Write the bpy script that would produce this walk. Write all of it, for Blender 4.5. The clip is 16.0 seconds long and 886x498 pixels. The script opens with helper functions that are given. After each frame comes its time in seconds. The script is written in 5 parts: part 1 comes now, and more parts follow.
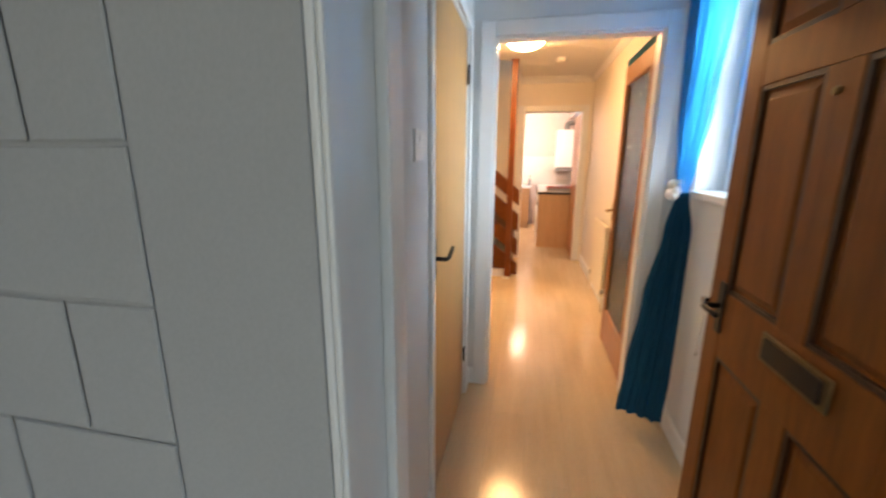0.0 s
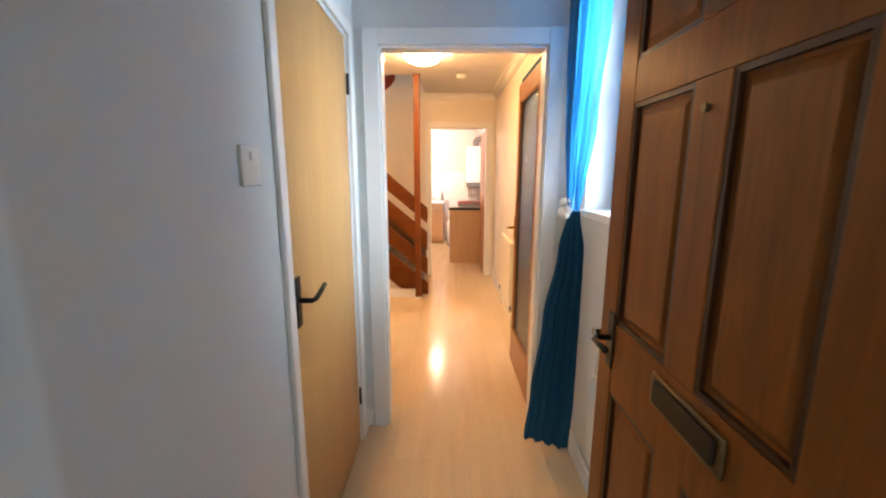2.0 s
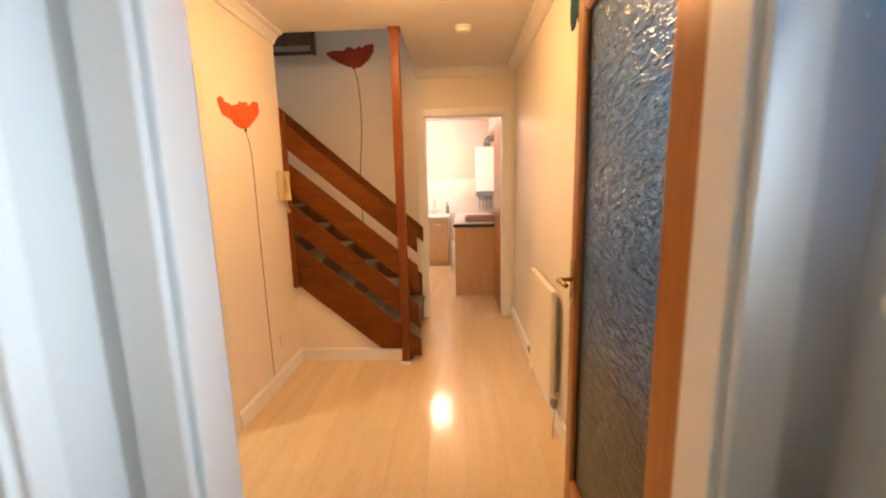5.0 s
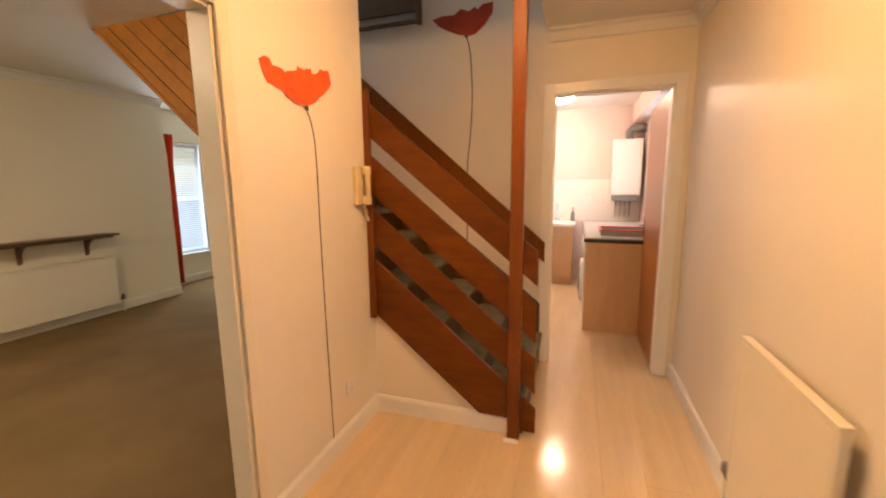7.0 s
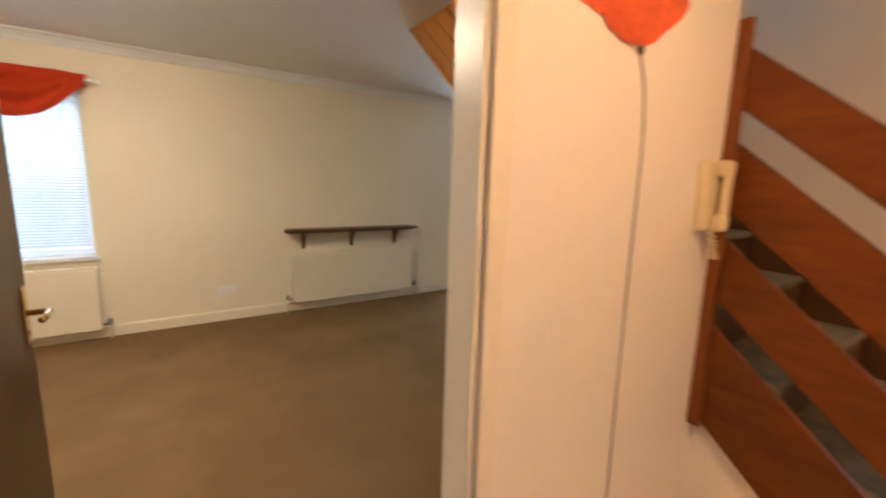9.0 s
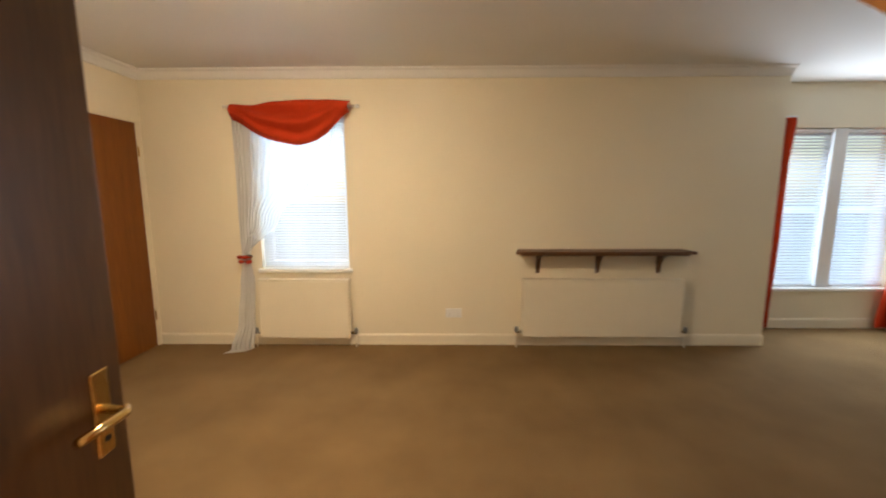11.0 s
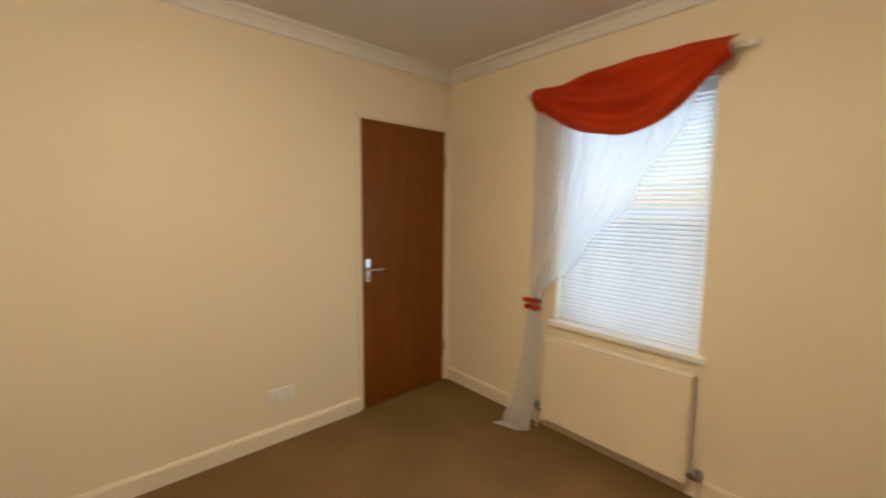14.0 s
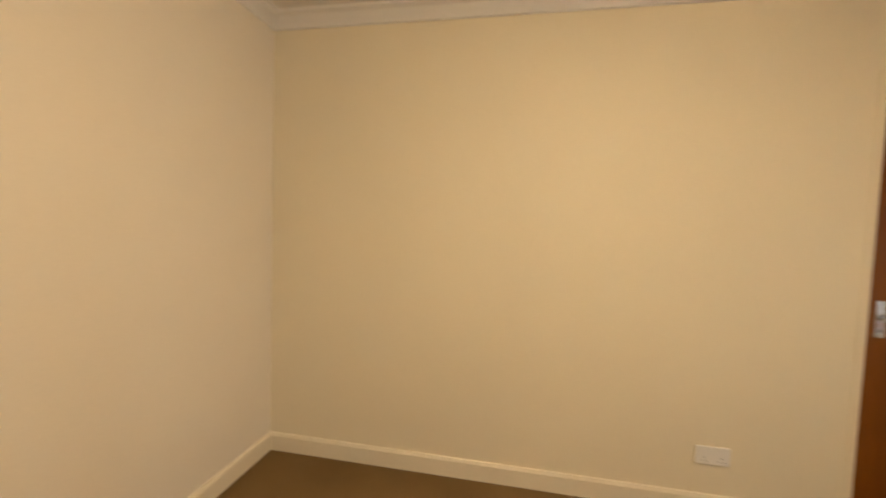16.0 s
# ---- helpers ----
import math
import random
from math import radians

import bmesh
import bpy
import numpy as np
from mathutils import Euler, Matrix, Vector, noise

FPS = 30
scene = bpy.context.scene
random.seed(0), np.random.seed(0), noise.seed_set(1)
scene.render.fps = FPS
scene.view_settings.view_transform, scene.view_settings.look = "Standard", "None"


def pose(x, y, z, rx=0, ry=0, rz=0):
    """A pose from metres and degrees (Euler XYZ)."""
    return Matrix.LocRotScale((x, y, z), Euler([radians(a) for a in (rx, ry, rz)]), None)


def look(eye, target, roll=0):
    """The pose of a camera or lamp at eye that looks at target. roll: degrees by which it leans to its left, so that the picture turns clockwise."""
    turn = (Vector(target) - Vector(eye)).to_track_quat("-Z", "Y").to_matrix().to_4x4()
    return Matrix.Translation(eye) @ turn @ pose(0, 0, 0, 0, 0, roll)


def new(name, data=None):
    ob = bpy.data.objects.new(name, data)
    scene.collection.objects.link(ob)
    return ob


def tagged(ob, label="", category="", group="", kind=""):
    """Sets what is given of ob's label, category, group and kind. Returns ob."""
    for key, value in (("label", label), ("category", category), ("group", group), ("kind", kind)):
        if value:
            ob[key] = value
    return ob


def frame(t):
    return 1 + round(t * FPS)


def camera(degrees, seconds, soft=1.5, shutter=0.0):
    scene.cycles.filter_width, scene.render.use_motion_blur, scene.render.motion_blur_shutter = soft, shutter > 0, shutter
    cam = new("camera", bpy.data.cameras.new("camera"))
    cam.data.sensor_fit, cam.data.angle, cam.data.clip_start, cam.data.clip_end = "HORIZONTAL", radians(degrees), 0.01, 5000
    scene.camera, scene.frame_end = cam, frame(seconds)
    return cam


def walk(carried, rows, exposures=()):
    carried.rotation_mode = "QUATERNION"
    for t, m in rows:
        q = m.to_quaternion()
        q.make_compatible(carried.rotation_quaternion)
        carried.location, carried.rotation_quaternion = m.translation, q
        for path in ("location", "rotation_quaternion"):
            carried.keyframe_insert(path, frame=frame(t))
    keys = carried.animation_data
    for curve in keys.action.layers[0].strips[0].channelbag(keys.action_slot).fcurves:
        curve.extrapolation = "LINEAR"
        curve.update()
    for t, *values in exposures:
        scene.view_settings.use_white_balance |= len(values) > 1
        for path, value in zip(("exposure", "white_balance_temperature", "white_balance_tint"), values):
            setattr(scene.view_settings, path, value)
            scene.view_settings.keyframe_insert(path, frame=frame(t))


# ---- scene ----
cam = camera(96.2, 16.0, soft=2.0, shutter=0.6)
PATH = [
    (0, (0.103, -2.268, 1.387), (-0.301, -0.361, 0.939), 0.3),
    (0.5, (0.123, -2.306, 1.416), (-0.038, -0.348, 1.041), 0.4),
    (1, (0.146, -2.294, 1.411), (0.083, -0.335, 1.013), -0.0),
    (1.5, (0.173, -2.203, 1.405), (0.17, -0.244, 1.004), -0.3),
    (2, (0.232, -2.034, 1.406), (0.21, -0.07, 1.029), 0.1),
    (2.5, (0.256, -1.844, 1.396), (0.221, 0.117, 1.005), 0.0),
    (3, (0.249, -1.567, 1.403), (0.27, 0.399, 1.038), -0.5),
    (3.2, (0.258, -1.472, 1.4), (0.284, 0.492, 1.022), -1.0),
    (5.3, (0.328, -0.388, 1.356), (0.179, 1.582, 1.042), -1.4),
    (5.4, (0.33, -0.334, 1.354), (0.129, 1.633, 1.05), -1.6),
    (5.5, (0.336, -0.285, 1.351), (0.083, 1.678, 1.065), -1.5),
    (6, (0.334, -0.05, 1.35), (-0.135, 1.87, 1.044), -0.4),
    (6.3, (0.318, 0.06, 1.35), (-0.227, 1.954, 1.01), -0.9),
    (6.5, (0.288, 0.137, 1.35), (-0.27, 2.028, 1.015), -0.6),
    (7, (0.185, 0.345, 1.363), (-0.449, 2.215, 1.046), -0.6),
    (7.5, (0.086, 0.516, 1.346), (-0.702, 2.323, 1.006), -0.1),
    (8, (-0.023, 0.724, 1.361), (-1.199, 2.317, 1.074), 0.9),
    (8.5, (-0.155, 0.864, 1.353), (-1.607, 2.2, 1.026), 0.9),
    (9, (-0.354, 0.933, 1.372), (-2.007, 2.014, 1.059), 1.6),
    (9.5, (-0.562, 0.977, 1.376), (-2.37, 1.769, 1.052), 1.3),
    (9.6, (-0.611, 0.999, 1.376), (-2.442, 1.73, 1.04), 1.0),
    (10, (-0.793, 1.105, 1.369), (-2.715, 1.559, 1.054), 1.5),
    (10.2, (-0.842, 1.122, 1.37), (-2.79, 1.454, 1.062), 1.0),
    (12.3, (-1.934, 1.256, 1.414), (-3.849, 0.746, 1.139), 0.9),
    (12.4, (-1.984, 1.237, 1.411), (-3.886, 0.685, 1.134), 1.0),
    (12.5, (-2.025, 1.212, 1.412), (-3.92, 0.635, 1.141), 1.3),
    (13, (-2.224, 1.085, 1.426), (-4.046, 0.287, 1.215), -0.1),
    (13.5, (-2.396, 0.987, 1.432), (-4.045, -0.115, 1.174), -0.5),
    (14, (-2.528, 0.846, 1.414), (-3.856, -0.633, 1.202), 0.6),
    (14.5, (-2.546, 0.712, 1.371), (-3.579, -0.991, 1.182), 0.5),
    (15, (-2.547, 0.567, 1.363), (-3.198, -1.317, 1.197), 0.4),
    (15.2, (-2.533, 0.517, 1.358), (-2.92, -1.439, 1.196), 0.2),
    (15.5, (-2.467, 0.488, 1.356), (-2.505, -1.505, 1.192), 1.4),
    (15.6, (-2.457, 0.481, 1.353), (-2.391, -1.511, 1.189), 1.6),
    (16, (-2.405, 0.527, 1.307), (-2.029, -1.435, 1.198), 1.9),
]
walk(cam, [(t, look(eye, target, roll)) for t, eye, target, roll in PATH], [
    (0, 0.8, 6500, 10), (1, 0.9, 6500, 10), (1.5, 0.95, 6450, 10), (2.2, 0.92, 6450, 10), (3, 0.75, 6350, 10), (5.5, 0.48, 6900, 10),
    (6.3, 0.40, 7000, 10), (7, 0.42, 6550, 10), (7.5, 0.4, 6350, 10), (8, 0.37, 6100, 10), (8.5, 0.35, 5700, 10), (9, 0.38, 5600, 10),
    (10, 0.5, 6300, 10), (12.5, 0.1, 5800, 10), (13.2, 0.0, 5900, 10), (14, -0.15, 6250, 10), (14.5, -0.18, 6800, 10), (15.1, -0.08, 7100, 10), (16, 0.05, 6800, 10)])

# ---- light ----
world = bpy.data.worlds.new("world")
scene.world = world
world.use_nodes = True
wn = world.node_tree.nodes
sky = wn.new("ShaderNodeTexSky")
sky.sky_type = "NISHITA"
sky.sun_disc = False
sky.sun_elevation = radians(38)
sky.sun_rotation = radians(200)
sky.air_density = 1.4
sky.dust_density = 1.0
world.node_tree.links.new(sky.outputs[0], wn["Background"].inputs[0])
wn["Background"].inputs[1].default_value = 0.15
sun = new("sun", bpy.data.lights.new("sun", "SUN"))
sun.data.energy, sun.data.angle, sun.data.color = 0.5, radians(14), (0.96, 0.98, 1.0)
sun.matrix_world = look((0, 0, 0), (math.sin(radians(200)) * -1, math.cos(radians(200)) * -1, -0.78))


def area(name, eye, target, w, h, watts, color, spread=180):
    """A window's share of the sky's light."""
    ob = new(name, bpy.data.lights.new(name, "AREA"))
    ob.data.shape, ob.data.size, ob.data.size_y = "RECTANGLE", w, h
    ob.data.energy, ob.data.color, ob.data.spread = watts, color, radians(spread)
    ob.matrix_world = look(eye, target)
    return ob


DAY = (0.72, 0.87, 1.0)
area("window_light_living", (-4.775, -0.10, 1.38), (-3.0, -0.10, 1.2), 0.70, 1.25, 6.5, DAY)
area("window_light_living_inner", (-4.70, -0.10, 1.38), (-3.0, -0.10, 1.6), 0.70, 1.25, 2.0, DAY)
area("window_light_recess", (-5.236, 5.02, 1.21), (-3.0, 5.02, 1.1), 1.10, 1.5, 14, DAY)
area("window_light_recess_inner", (-5.16, 5.02, 1.21), (-3.0, 5.02, 1.2), 1.15, 1.5, 34, (0.88, 0.94, 1.0))
area("window_light_porch", (1.26, -0.44, 1.73), (-0.3, -0.02, 1.35), 0.52, 0.95, 7.0, DAY, 80)
area("window_light_hall", (1.09, 0.75, 1.40), (-0.3, 0.75, 1.3), 1.0, 1.22, 5, DAY)
area("window_light_kitchen", (1.22, 5.15, 1.6), (0.0, 5.1, 1.4), 1.15, 0.95, 12, DAY)
# Fill for the stair wall, from an added window out of view.
area("fill_light_landing", (-3.19, 2.85, 3.75), (-1.5, 2.85, 2.9), 0.65, 1.0, 8, DAY)


# ---- materials ----
def mat(name, color, rough=0.6, metal=0.0, spread=0.06, scale=6.0, grain=60.0, bump=0.05, stretch=(1, 1, 1), var=0.0,
        dark=None, spec=0.5, coat=0.0):
    """Principled paint with a broad tint, a fine grain and a fine relief; dark: a second colour for the grain."""
    m = bpy.data.materials.new(name)
    m.use_nodes = True
    nt = m.node_tree
    n, l = nt.nodes, nt.links
    b = n["Principled BSDF"]
    b.inputs["Roughness"].default_value = rough
    b.inputs["Metallic"].default_value = metal
    b.inputs["Specular IOR Level"].default_value = spec
    b.inputs["Coat Weight"].default_value = coat
    tc = n.new("ShaderNodeTexCoord")
    mp = n.new("ShaderNodeMapping")
    mp.inputs["Scale"].default_value = stretch
    l.new(tc.outputs["Object"], mp.inputs["Vector"])
    big = n.new("ShaderNodeTexNoise")
    big.inputs["Scale"].default_value = scale
    big.inputs["Detail"].default_value = 3
    l.new(mp.outputs[0], big.inputs["Vector"])
    fine = n.new("ShaderNodeTexNoise")
    fine.inputs["Scale"].default_value = grain
    fine.inputs["Detail"].default_value = 4
    l.new(mp.outputs[0], fine.inputs["Vector"])
    dk = dark if dark else tuple(c * (1 - 2 * spread) for c in color)
    mix = n.new("ShaderNodeMix")
    mix.data_type = "RGBA"
    mix.inputs["A"].default_value = (*dk, 1)
    mix.inputs["B"].default_value = (*color, 1)
    ramp = n.new("ShaderNodeMapRange")
    ramp.inputs["From Min"].default_value, ramp.inputs["From Max"].default_value = 0.3, 0.65
    addn = n.new("ShaderNodeMath")
    addn.operation = "MULTIPLY_ADD"
    addn.inputs[1].default_value = 0.5
    half = n.new("ShaderNodeMath")
    half.operation = "MULTIPLY"
    half.inputs[1].default_value = 0.5
    l.new(big.outputs["Fac"], half.inputs[0])
    l.new(fine.outputs["Fac"], addn.inputs[0])
    l.new(half.outputs[0], addn.inputs[2])
    l.new(addn.outputs[0], ramp.inputs["Value"])
    l.new(ramp.outputs[0], mix.inputs["Factor"])
    last = mix.outputs["Result"]
    if var:
        info = n.new("ShaderNodeObjectInfo")
        mr = n.new("ShaderNodeMapRange")
        mr.inputs["To Min"].default_value, mr.inputs["To Max"].default_value = 1 - var, 1 + var * 0.5
        l.new(info.outputs["Random"], mr.inputs["Value"])
        hsv = n.new("ShaderNodeHueSaturation")
        l.new(mr.outputs[0], hsv.inputs["Value"])
        l.new(last, hsv.inputs["Color"])
        last = hsv.outputs[0]
    l.new(last, b.inputs["Base Color"])
    rr = n.new("ShaderNodeMapRange")
    rr.inputs["To Min"].default_value, rr.inputs["To Max"].default_value = max(rough - 0.03, 0.02), min(rough + 0.03, 1)
    l.new(big.outputs["Fac"], rr.inputs["Value"])
    l.new(rr.outputs[0], b.inputs["Roughness"])
    if bump:
        bp = n.new("ShaderNodeBump")
        bp.inputs["Strength"].default_value = bump
        bp.inputs["Distance"].default_value = 0.01
        l.new(fine.outputs["Fac"], bp.inputs["Height"])
        l.new(bp.outputs[0], b.inputs["Normal"])
    return m


def glow(name, color, strength):
    m = bpy.data.materials.new(name)
    m.use_nodes = True
    b = m.node_tree.nodes["Principled BSDF"]
    b.inputs["Base Color"].default_value = (*color, 1)
    b.inputs["Emission Color"].default_value = (*color, 1)
    b.inputs["Emission Strength"].default_value = strength
    return m


def glass(name, rough, color=(1, 1, 1), bump=0.0, scale=20.0, stretch=(1, 1, 1)):
    m = bpy.data.materials.new(name)
    m.use_nodes = True
    n, l = m.node_tree.nodes, m.node_tree.links
    b = n["Principled BSDF"]
    b.inputs["Base Color"].default_value = (*color, 1)
    b.inputs["Transmission Weight"].default_value = 1.0
    b.inputs["Roughness"].default_value = rough
    b.inputs["IOR"].default_value = 1.45
    if bump:
        tc = n.new("ShaderNodeTexCoord")
        mp = n.new("ShaderNodeMapping")
        mp.inputs["Scale"].default_value = stretch
        tx = n.new("ShaderNodeTexNoise")
        tx.inputs["Scale"].default_value = scale
        tx.inputs["Detail"].default_value = 2
        tx.inputs["Distortion"].default_value = 0.6
        bp = n.new("ShaderNodeBump")
        bp.inputs["Strength"].default_value = bump
        bp.inputs["Distance"].default_value = 0.03
        l.new(tc.outputs["Object"], mp.inputs["Vector"])
        l.new(mp.outputs[0], tx.inputs["Vector"])
        l.new(tx.outputs["Fac"], bp.inputs["Height"])
        l.new(bp.outputs[0], b.inputs["Normal"])
    return m


def cloth(name, color, through_part, dark=None, scale=40.0, alpha=1.0):
    """Woven cloth that lets some light through; alpha under 1 for a net."""
    m = mat(name, color, 0.85, spread=0.12, scale=3.0, grain=scale * 4, bump=0.15, dark=dark, spec=0.2)
    n, l = m.node_tree.nodes, m.node_tree.links
    b = n["Principled BSDF"]
    out = n["Material Output"]
    tr = n.new("ShaderNodeBsdfTranslucent")
    tr.inputs["Color"].default_value = (*color, 1)
    mx = n.new("ShaderNodeMixShader")
    mx.inputs[0].default_value = through_part
    l.new(b.outputs[0], mx.inputs[1])
    l.new(tr.outputs[0], mx.inputs[2])
    last = mx
    if alpha < 1:
        cl = n.new("ShaderNodeBsdfTransparent")
        m2 = n.new("ShaderNodeMixShader")
        m2.inputs[0].default_value = alpha
        l.new(cl.outputs[0], m2.inputs[1])
        l.new(mx.outputs[0], m2.inputs[2])
        last = m2
    l.new(last.outputs[0], out.inputs["Surface"])
    return m


M_CREAM = mat("cream_wall_paint", (0.80, 0.725, 0.56), 0.62, spread=0.03, scale=1.6, grain=180, bump=0.05)
M_HALL = mat("hall_wall_paint", (0.82, 0.76, 0.66), 0.45, spread=0.03, scale=1.4, grain=160, bump=0.05)
M_PORCH = mat("porch_wall_paint", (0.72, 0.72, 0.70), 0.75, spread=0.008, scale=1.2, grain=120, bump=0.04)
M_CEIL = mat("ceiling_paint", (0.80, 0.79, 0.77), 0.8, spread=0.03, scale=1.2, grain=140, bump=0.08)
M_SKIRT = mat("cream_gloss_paint", (0.80, 0.73, 0.58), 0.35, spread=0.03, scale=4, grain=90, bump=0.02)
M_TRIM = mat("white_gloss_paint", (0.82, 0.82, 0.80), 0.30, spread=0.012, scale=4, grain=90, bump=0.006)
M_RENDER = mat("painted_render", (0.46, 0.465, 0.46), 0.85, spread=0.05, scale=4, grain=220, bump=0.06)
M_LAM = mat("maple_laminate", (0.72, 0.575, 0.38), 0.16, spread=0.06, scale=2.0, grain=22, bump=0.01,
            stretch=(9, 0.9, 1), var=0.05, dark=(0.62, 0.475, 0.30))
M_CARPET = mat("brown_carpet", (0.225, 0.143, 0.064), 0.95, spread=0.12, scale=2.2, grain=420, bump=0.6, spec=0.1,
               dark=(0.140, 0.086, 0.036))
M_STAIRCARPET = mat("grey_green_stair_carpet", (0.30, 0.26, 0.17), 0.95, scale=14, grain=260, bump=0.5,
                    dark=(0.13, 0.12, 0.085), spec=0.1)
M_STAIR = mat("red_brown_stained_pine", (0.175, 0.050, 0.004), 0.42, scale=2.5, grain=7, bump=0.01, stretch=(1.2, 6, 5),
              dark=(0.100, 0.026, 0.003), var=0.12, spec=0.22)
M_NEWEL = mat("red_brown_newel_pine", (0.21, 0.060, 0.008), 0.38, scale=3, grain=14, bump=0.02, stretch=(12, 12, 1),
              dark=(0.125, 0.033, 0.005), spec=0.3)
M_CLAD = mat("varnished_pine_board", (0.43, 0.182, 0.030), 0.42, scale=2.5, grain=12, bump=0.02, stretch=(1.5, 9, 1.5),
             dark=(0.31, 0.120, 0.019), var=0.14, spec=0.3)
M_CLADGAP = mat("dark_board_joint", (0.17, 0.065, 0.014), 0.7, bump=0.0)
M_BIRCH = mat("light_veneer_door", (0.50, 0.275, 0.095), 0.38, scale=2, grain=12, bump=0.01, stretch=(8, 8, 0.8),
              dark=(0.42, 0.222, 0.072))
M_SAPELE = mat("red_brown_veneer_door", (0.200, 0.064, 0.006), 0.4, scale=2, grain=10, bump=0.01, stretch=(9, 9, 0.7),
               dark=(0.135, 0.040, 0.004), spec=0.25)
M_WALNUT = mat("dark_walnut_veneer", (0.115, 0.055, 0.016), 0.36, scale=2, grain=16, bump=0.01, stretch=(9, 9, 0.7),
               dark=(0.060, 0.027, 0.008), spec=0.4)
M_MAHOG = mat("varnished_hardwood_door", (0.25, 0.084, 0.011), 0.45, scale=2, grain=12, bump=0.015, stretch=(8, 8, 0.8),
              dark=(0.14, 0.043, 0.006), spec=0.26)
# Near-black wood; on the front door its darkness also stands for recess shade.
M_DARKWOOD_SHADE = mat("dark_hardwood_and_shade", (0.045, 0.015, 0.005), 0.35, grain=16, bump=0.01, stretch=(8, 8, 0.8))
M_TEAK = mat("orange_hardwood_frame", (0.42, 0.165, 0.038), 0.35, scale=2, grain=14, bump=0.01, stretch=(9, 9, 0.8),
             dark=(0.28, 0.10, 0.022))
M_SHELF = mat("dark_brown_shelf_wood", (0.105, 0.045, 0.016), 0.4, grain=20, bump=0.02, stretch=(8, 1, 8))
M_BLACKMETAL = mat("black_iron", (0.02, 0.018, 0.016), 0.4, metal=0.6, bump=0.02)
M_CHROME = mat("polished_chrome", (0.75, 0.74, 0.72), 0.14, metal=1.0, spread=0.02, bump=0)
M_BRASS = mat("polished_brass", (0.75, 0.52, 0.20), 0.18, metal=1.0, spread=0.03, bump=0)
M_OLDBRASS = mat("aged_brass", (0.22, 0.16, 0.08), 0.4, metal=0.9, spread=0.1, bump=0.02)
M_PLASTIC = mat("white_plastic", (0.80, 0.79, 0.76), 0.35, spread=0.02, bump=0)
M_CREAMPLASTIC = mat("cream_plastic", (0.70, 0.59, 0.35), 0.4, spread=0.03, bump=0)
M_RAD = mat("radiator_enamel", (0.80, 0.735, 0.59), 0.3, spread=0.02, bump=0.01)
M_ORANGE = mat("orange_poppy_print", (0.80, 0.13, 0.015), 0.6, scale=9, grain=50, bump=0, dark=(0.56, 0.065, 0.008), var=0.22)
M_DKPOPPY = mat("dark_red_poppy_print", (0.52, 0.058, 0.008), 0.6, scale=9, grain=50, bump=0, dark=(0.34, 0.03, 0.006), var=0.2)
M_STEM = mat("dark_stem_print", (0.07, 0.06, 0.04), 0.7, bump=0)
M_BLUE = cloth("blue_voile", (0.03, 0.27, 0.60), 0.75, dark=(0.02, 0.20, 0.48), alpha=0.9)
# The same blue voile, coloured darker where no window shines through it.
M_BLUE_SHADED = cloth("blue_voile_shaded_tail", (0.010, 0.078, 0.165), 0.2, dark=(0.006, 0.050, 0.115))
M_TEAL = cloth("teal_trim", (0.02, 0.10, 0.14), 0.2)
M_RED = cloth("red_satin", (0.50, 0.042, 0.006), 0.06, dark=(0.31, 0.022, 0.004))
M_NET = cloth("white_net", (0.86, 0.88, 0.90), 0.6, alpha=0.42)
M_NETTHICK = cloth("gathered_white_net", (0.84, 0.85, 0.87), 0.5, alpha=0.78)
M_SLAT = cloth("white_blind_slat", (0.82, 0.87, 0.92), 0.22)
M_UPVC = mat("white_window_frame", (0.85, 0.86, 0.87), 0.3, spread=0.02, bump=0)
M_GLASS = glass("clear_window_glass", 0.0)
M_OBSCURE = glass("obscure_door_glass", 0.22, (0.13, 0.24, 0.32), bump=0.45, scale=18, stretch=(1, 1, 3.0))
M_WORKTOP = mat("grey_speckled_worktop", (0.36, 0.35, 0.33), 0.3, scale=60, grain=240, bump=0)
M_BLACKEDGE = mat("black_worktop_edge", (0.012, 0.012, 0.012), 0.35, bump=0)
M_CABINET = mat("beech_cabinet_panel", (0.58, 0.38, 0.21), 0.42, scale=2, grain=14, bump=0, stretch=(8, 8, 0.9),
                dark=(0.50, 0.315, 0.165))
M_ENAMEL = mat("white_enamel", (0.86, 0.85, 0.83), 0.25, spread=0.02, bump=0)
M_GREY = mat("grey_plastic", (0.22, 0.22, 0.22), 0.5, bump=0)
M_REDPLASTIC = mat("red_plastic", (0.65, 0.04, 0.03), 0.35, bump=0)
M_BOXTOP = mat("grey_box_top", (0.23, 0.21, 0.20), 0.6, scale=5, grain=80, bump=0.05)
M_GROUND = mat("grey_paving_ground", (0.26, 0.25, 0.23), 0.9, spread=0.15, scale=1.0, grain=40, bump=0.3)
M_TILE = mat("pink_kitchen_wall_paint", (0.72, 0.60, 0.56), 0.5, spread=0.03, scale=2, grain=60, bump=0.02)
M_SPLASH = mat("white_glazed_tile", (0.84, 0.81, 0.77), 0.2, spread=0.02, scale=3, grain=40, bump=0.01)
M_LAMP = glow("lit_opal_glass_hall", (1.0, 0.53, 0.21), 66)
M_LAMPK = glow("lit_opal_glass_kitchen", (1.0, 0.68, 0.47), 100)
M_LAMPL = glow("lit_opal_glass_living", (1.0, 0.76, 0.48), 150)
M_OPAL = mat("unlit_green_grey_glass", (0.30, 0.32, 0.27), 0.2, spread=0.1, bump=0.05, scale=14)


# ---- building blocks ----
def thing(name, at, label, category, group="", kind=""):
    ob = new(name)
    ob.empty_display_size = 0.1
    ob.location = at
    return tagged(ob, label, category, group, kind)


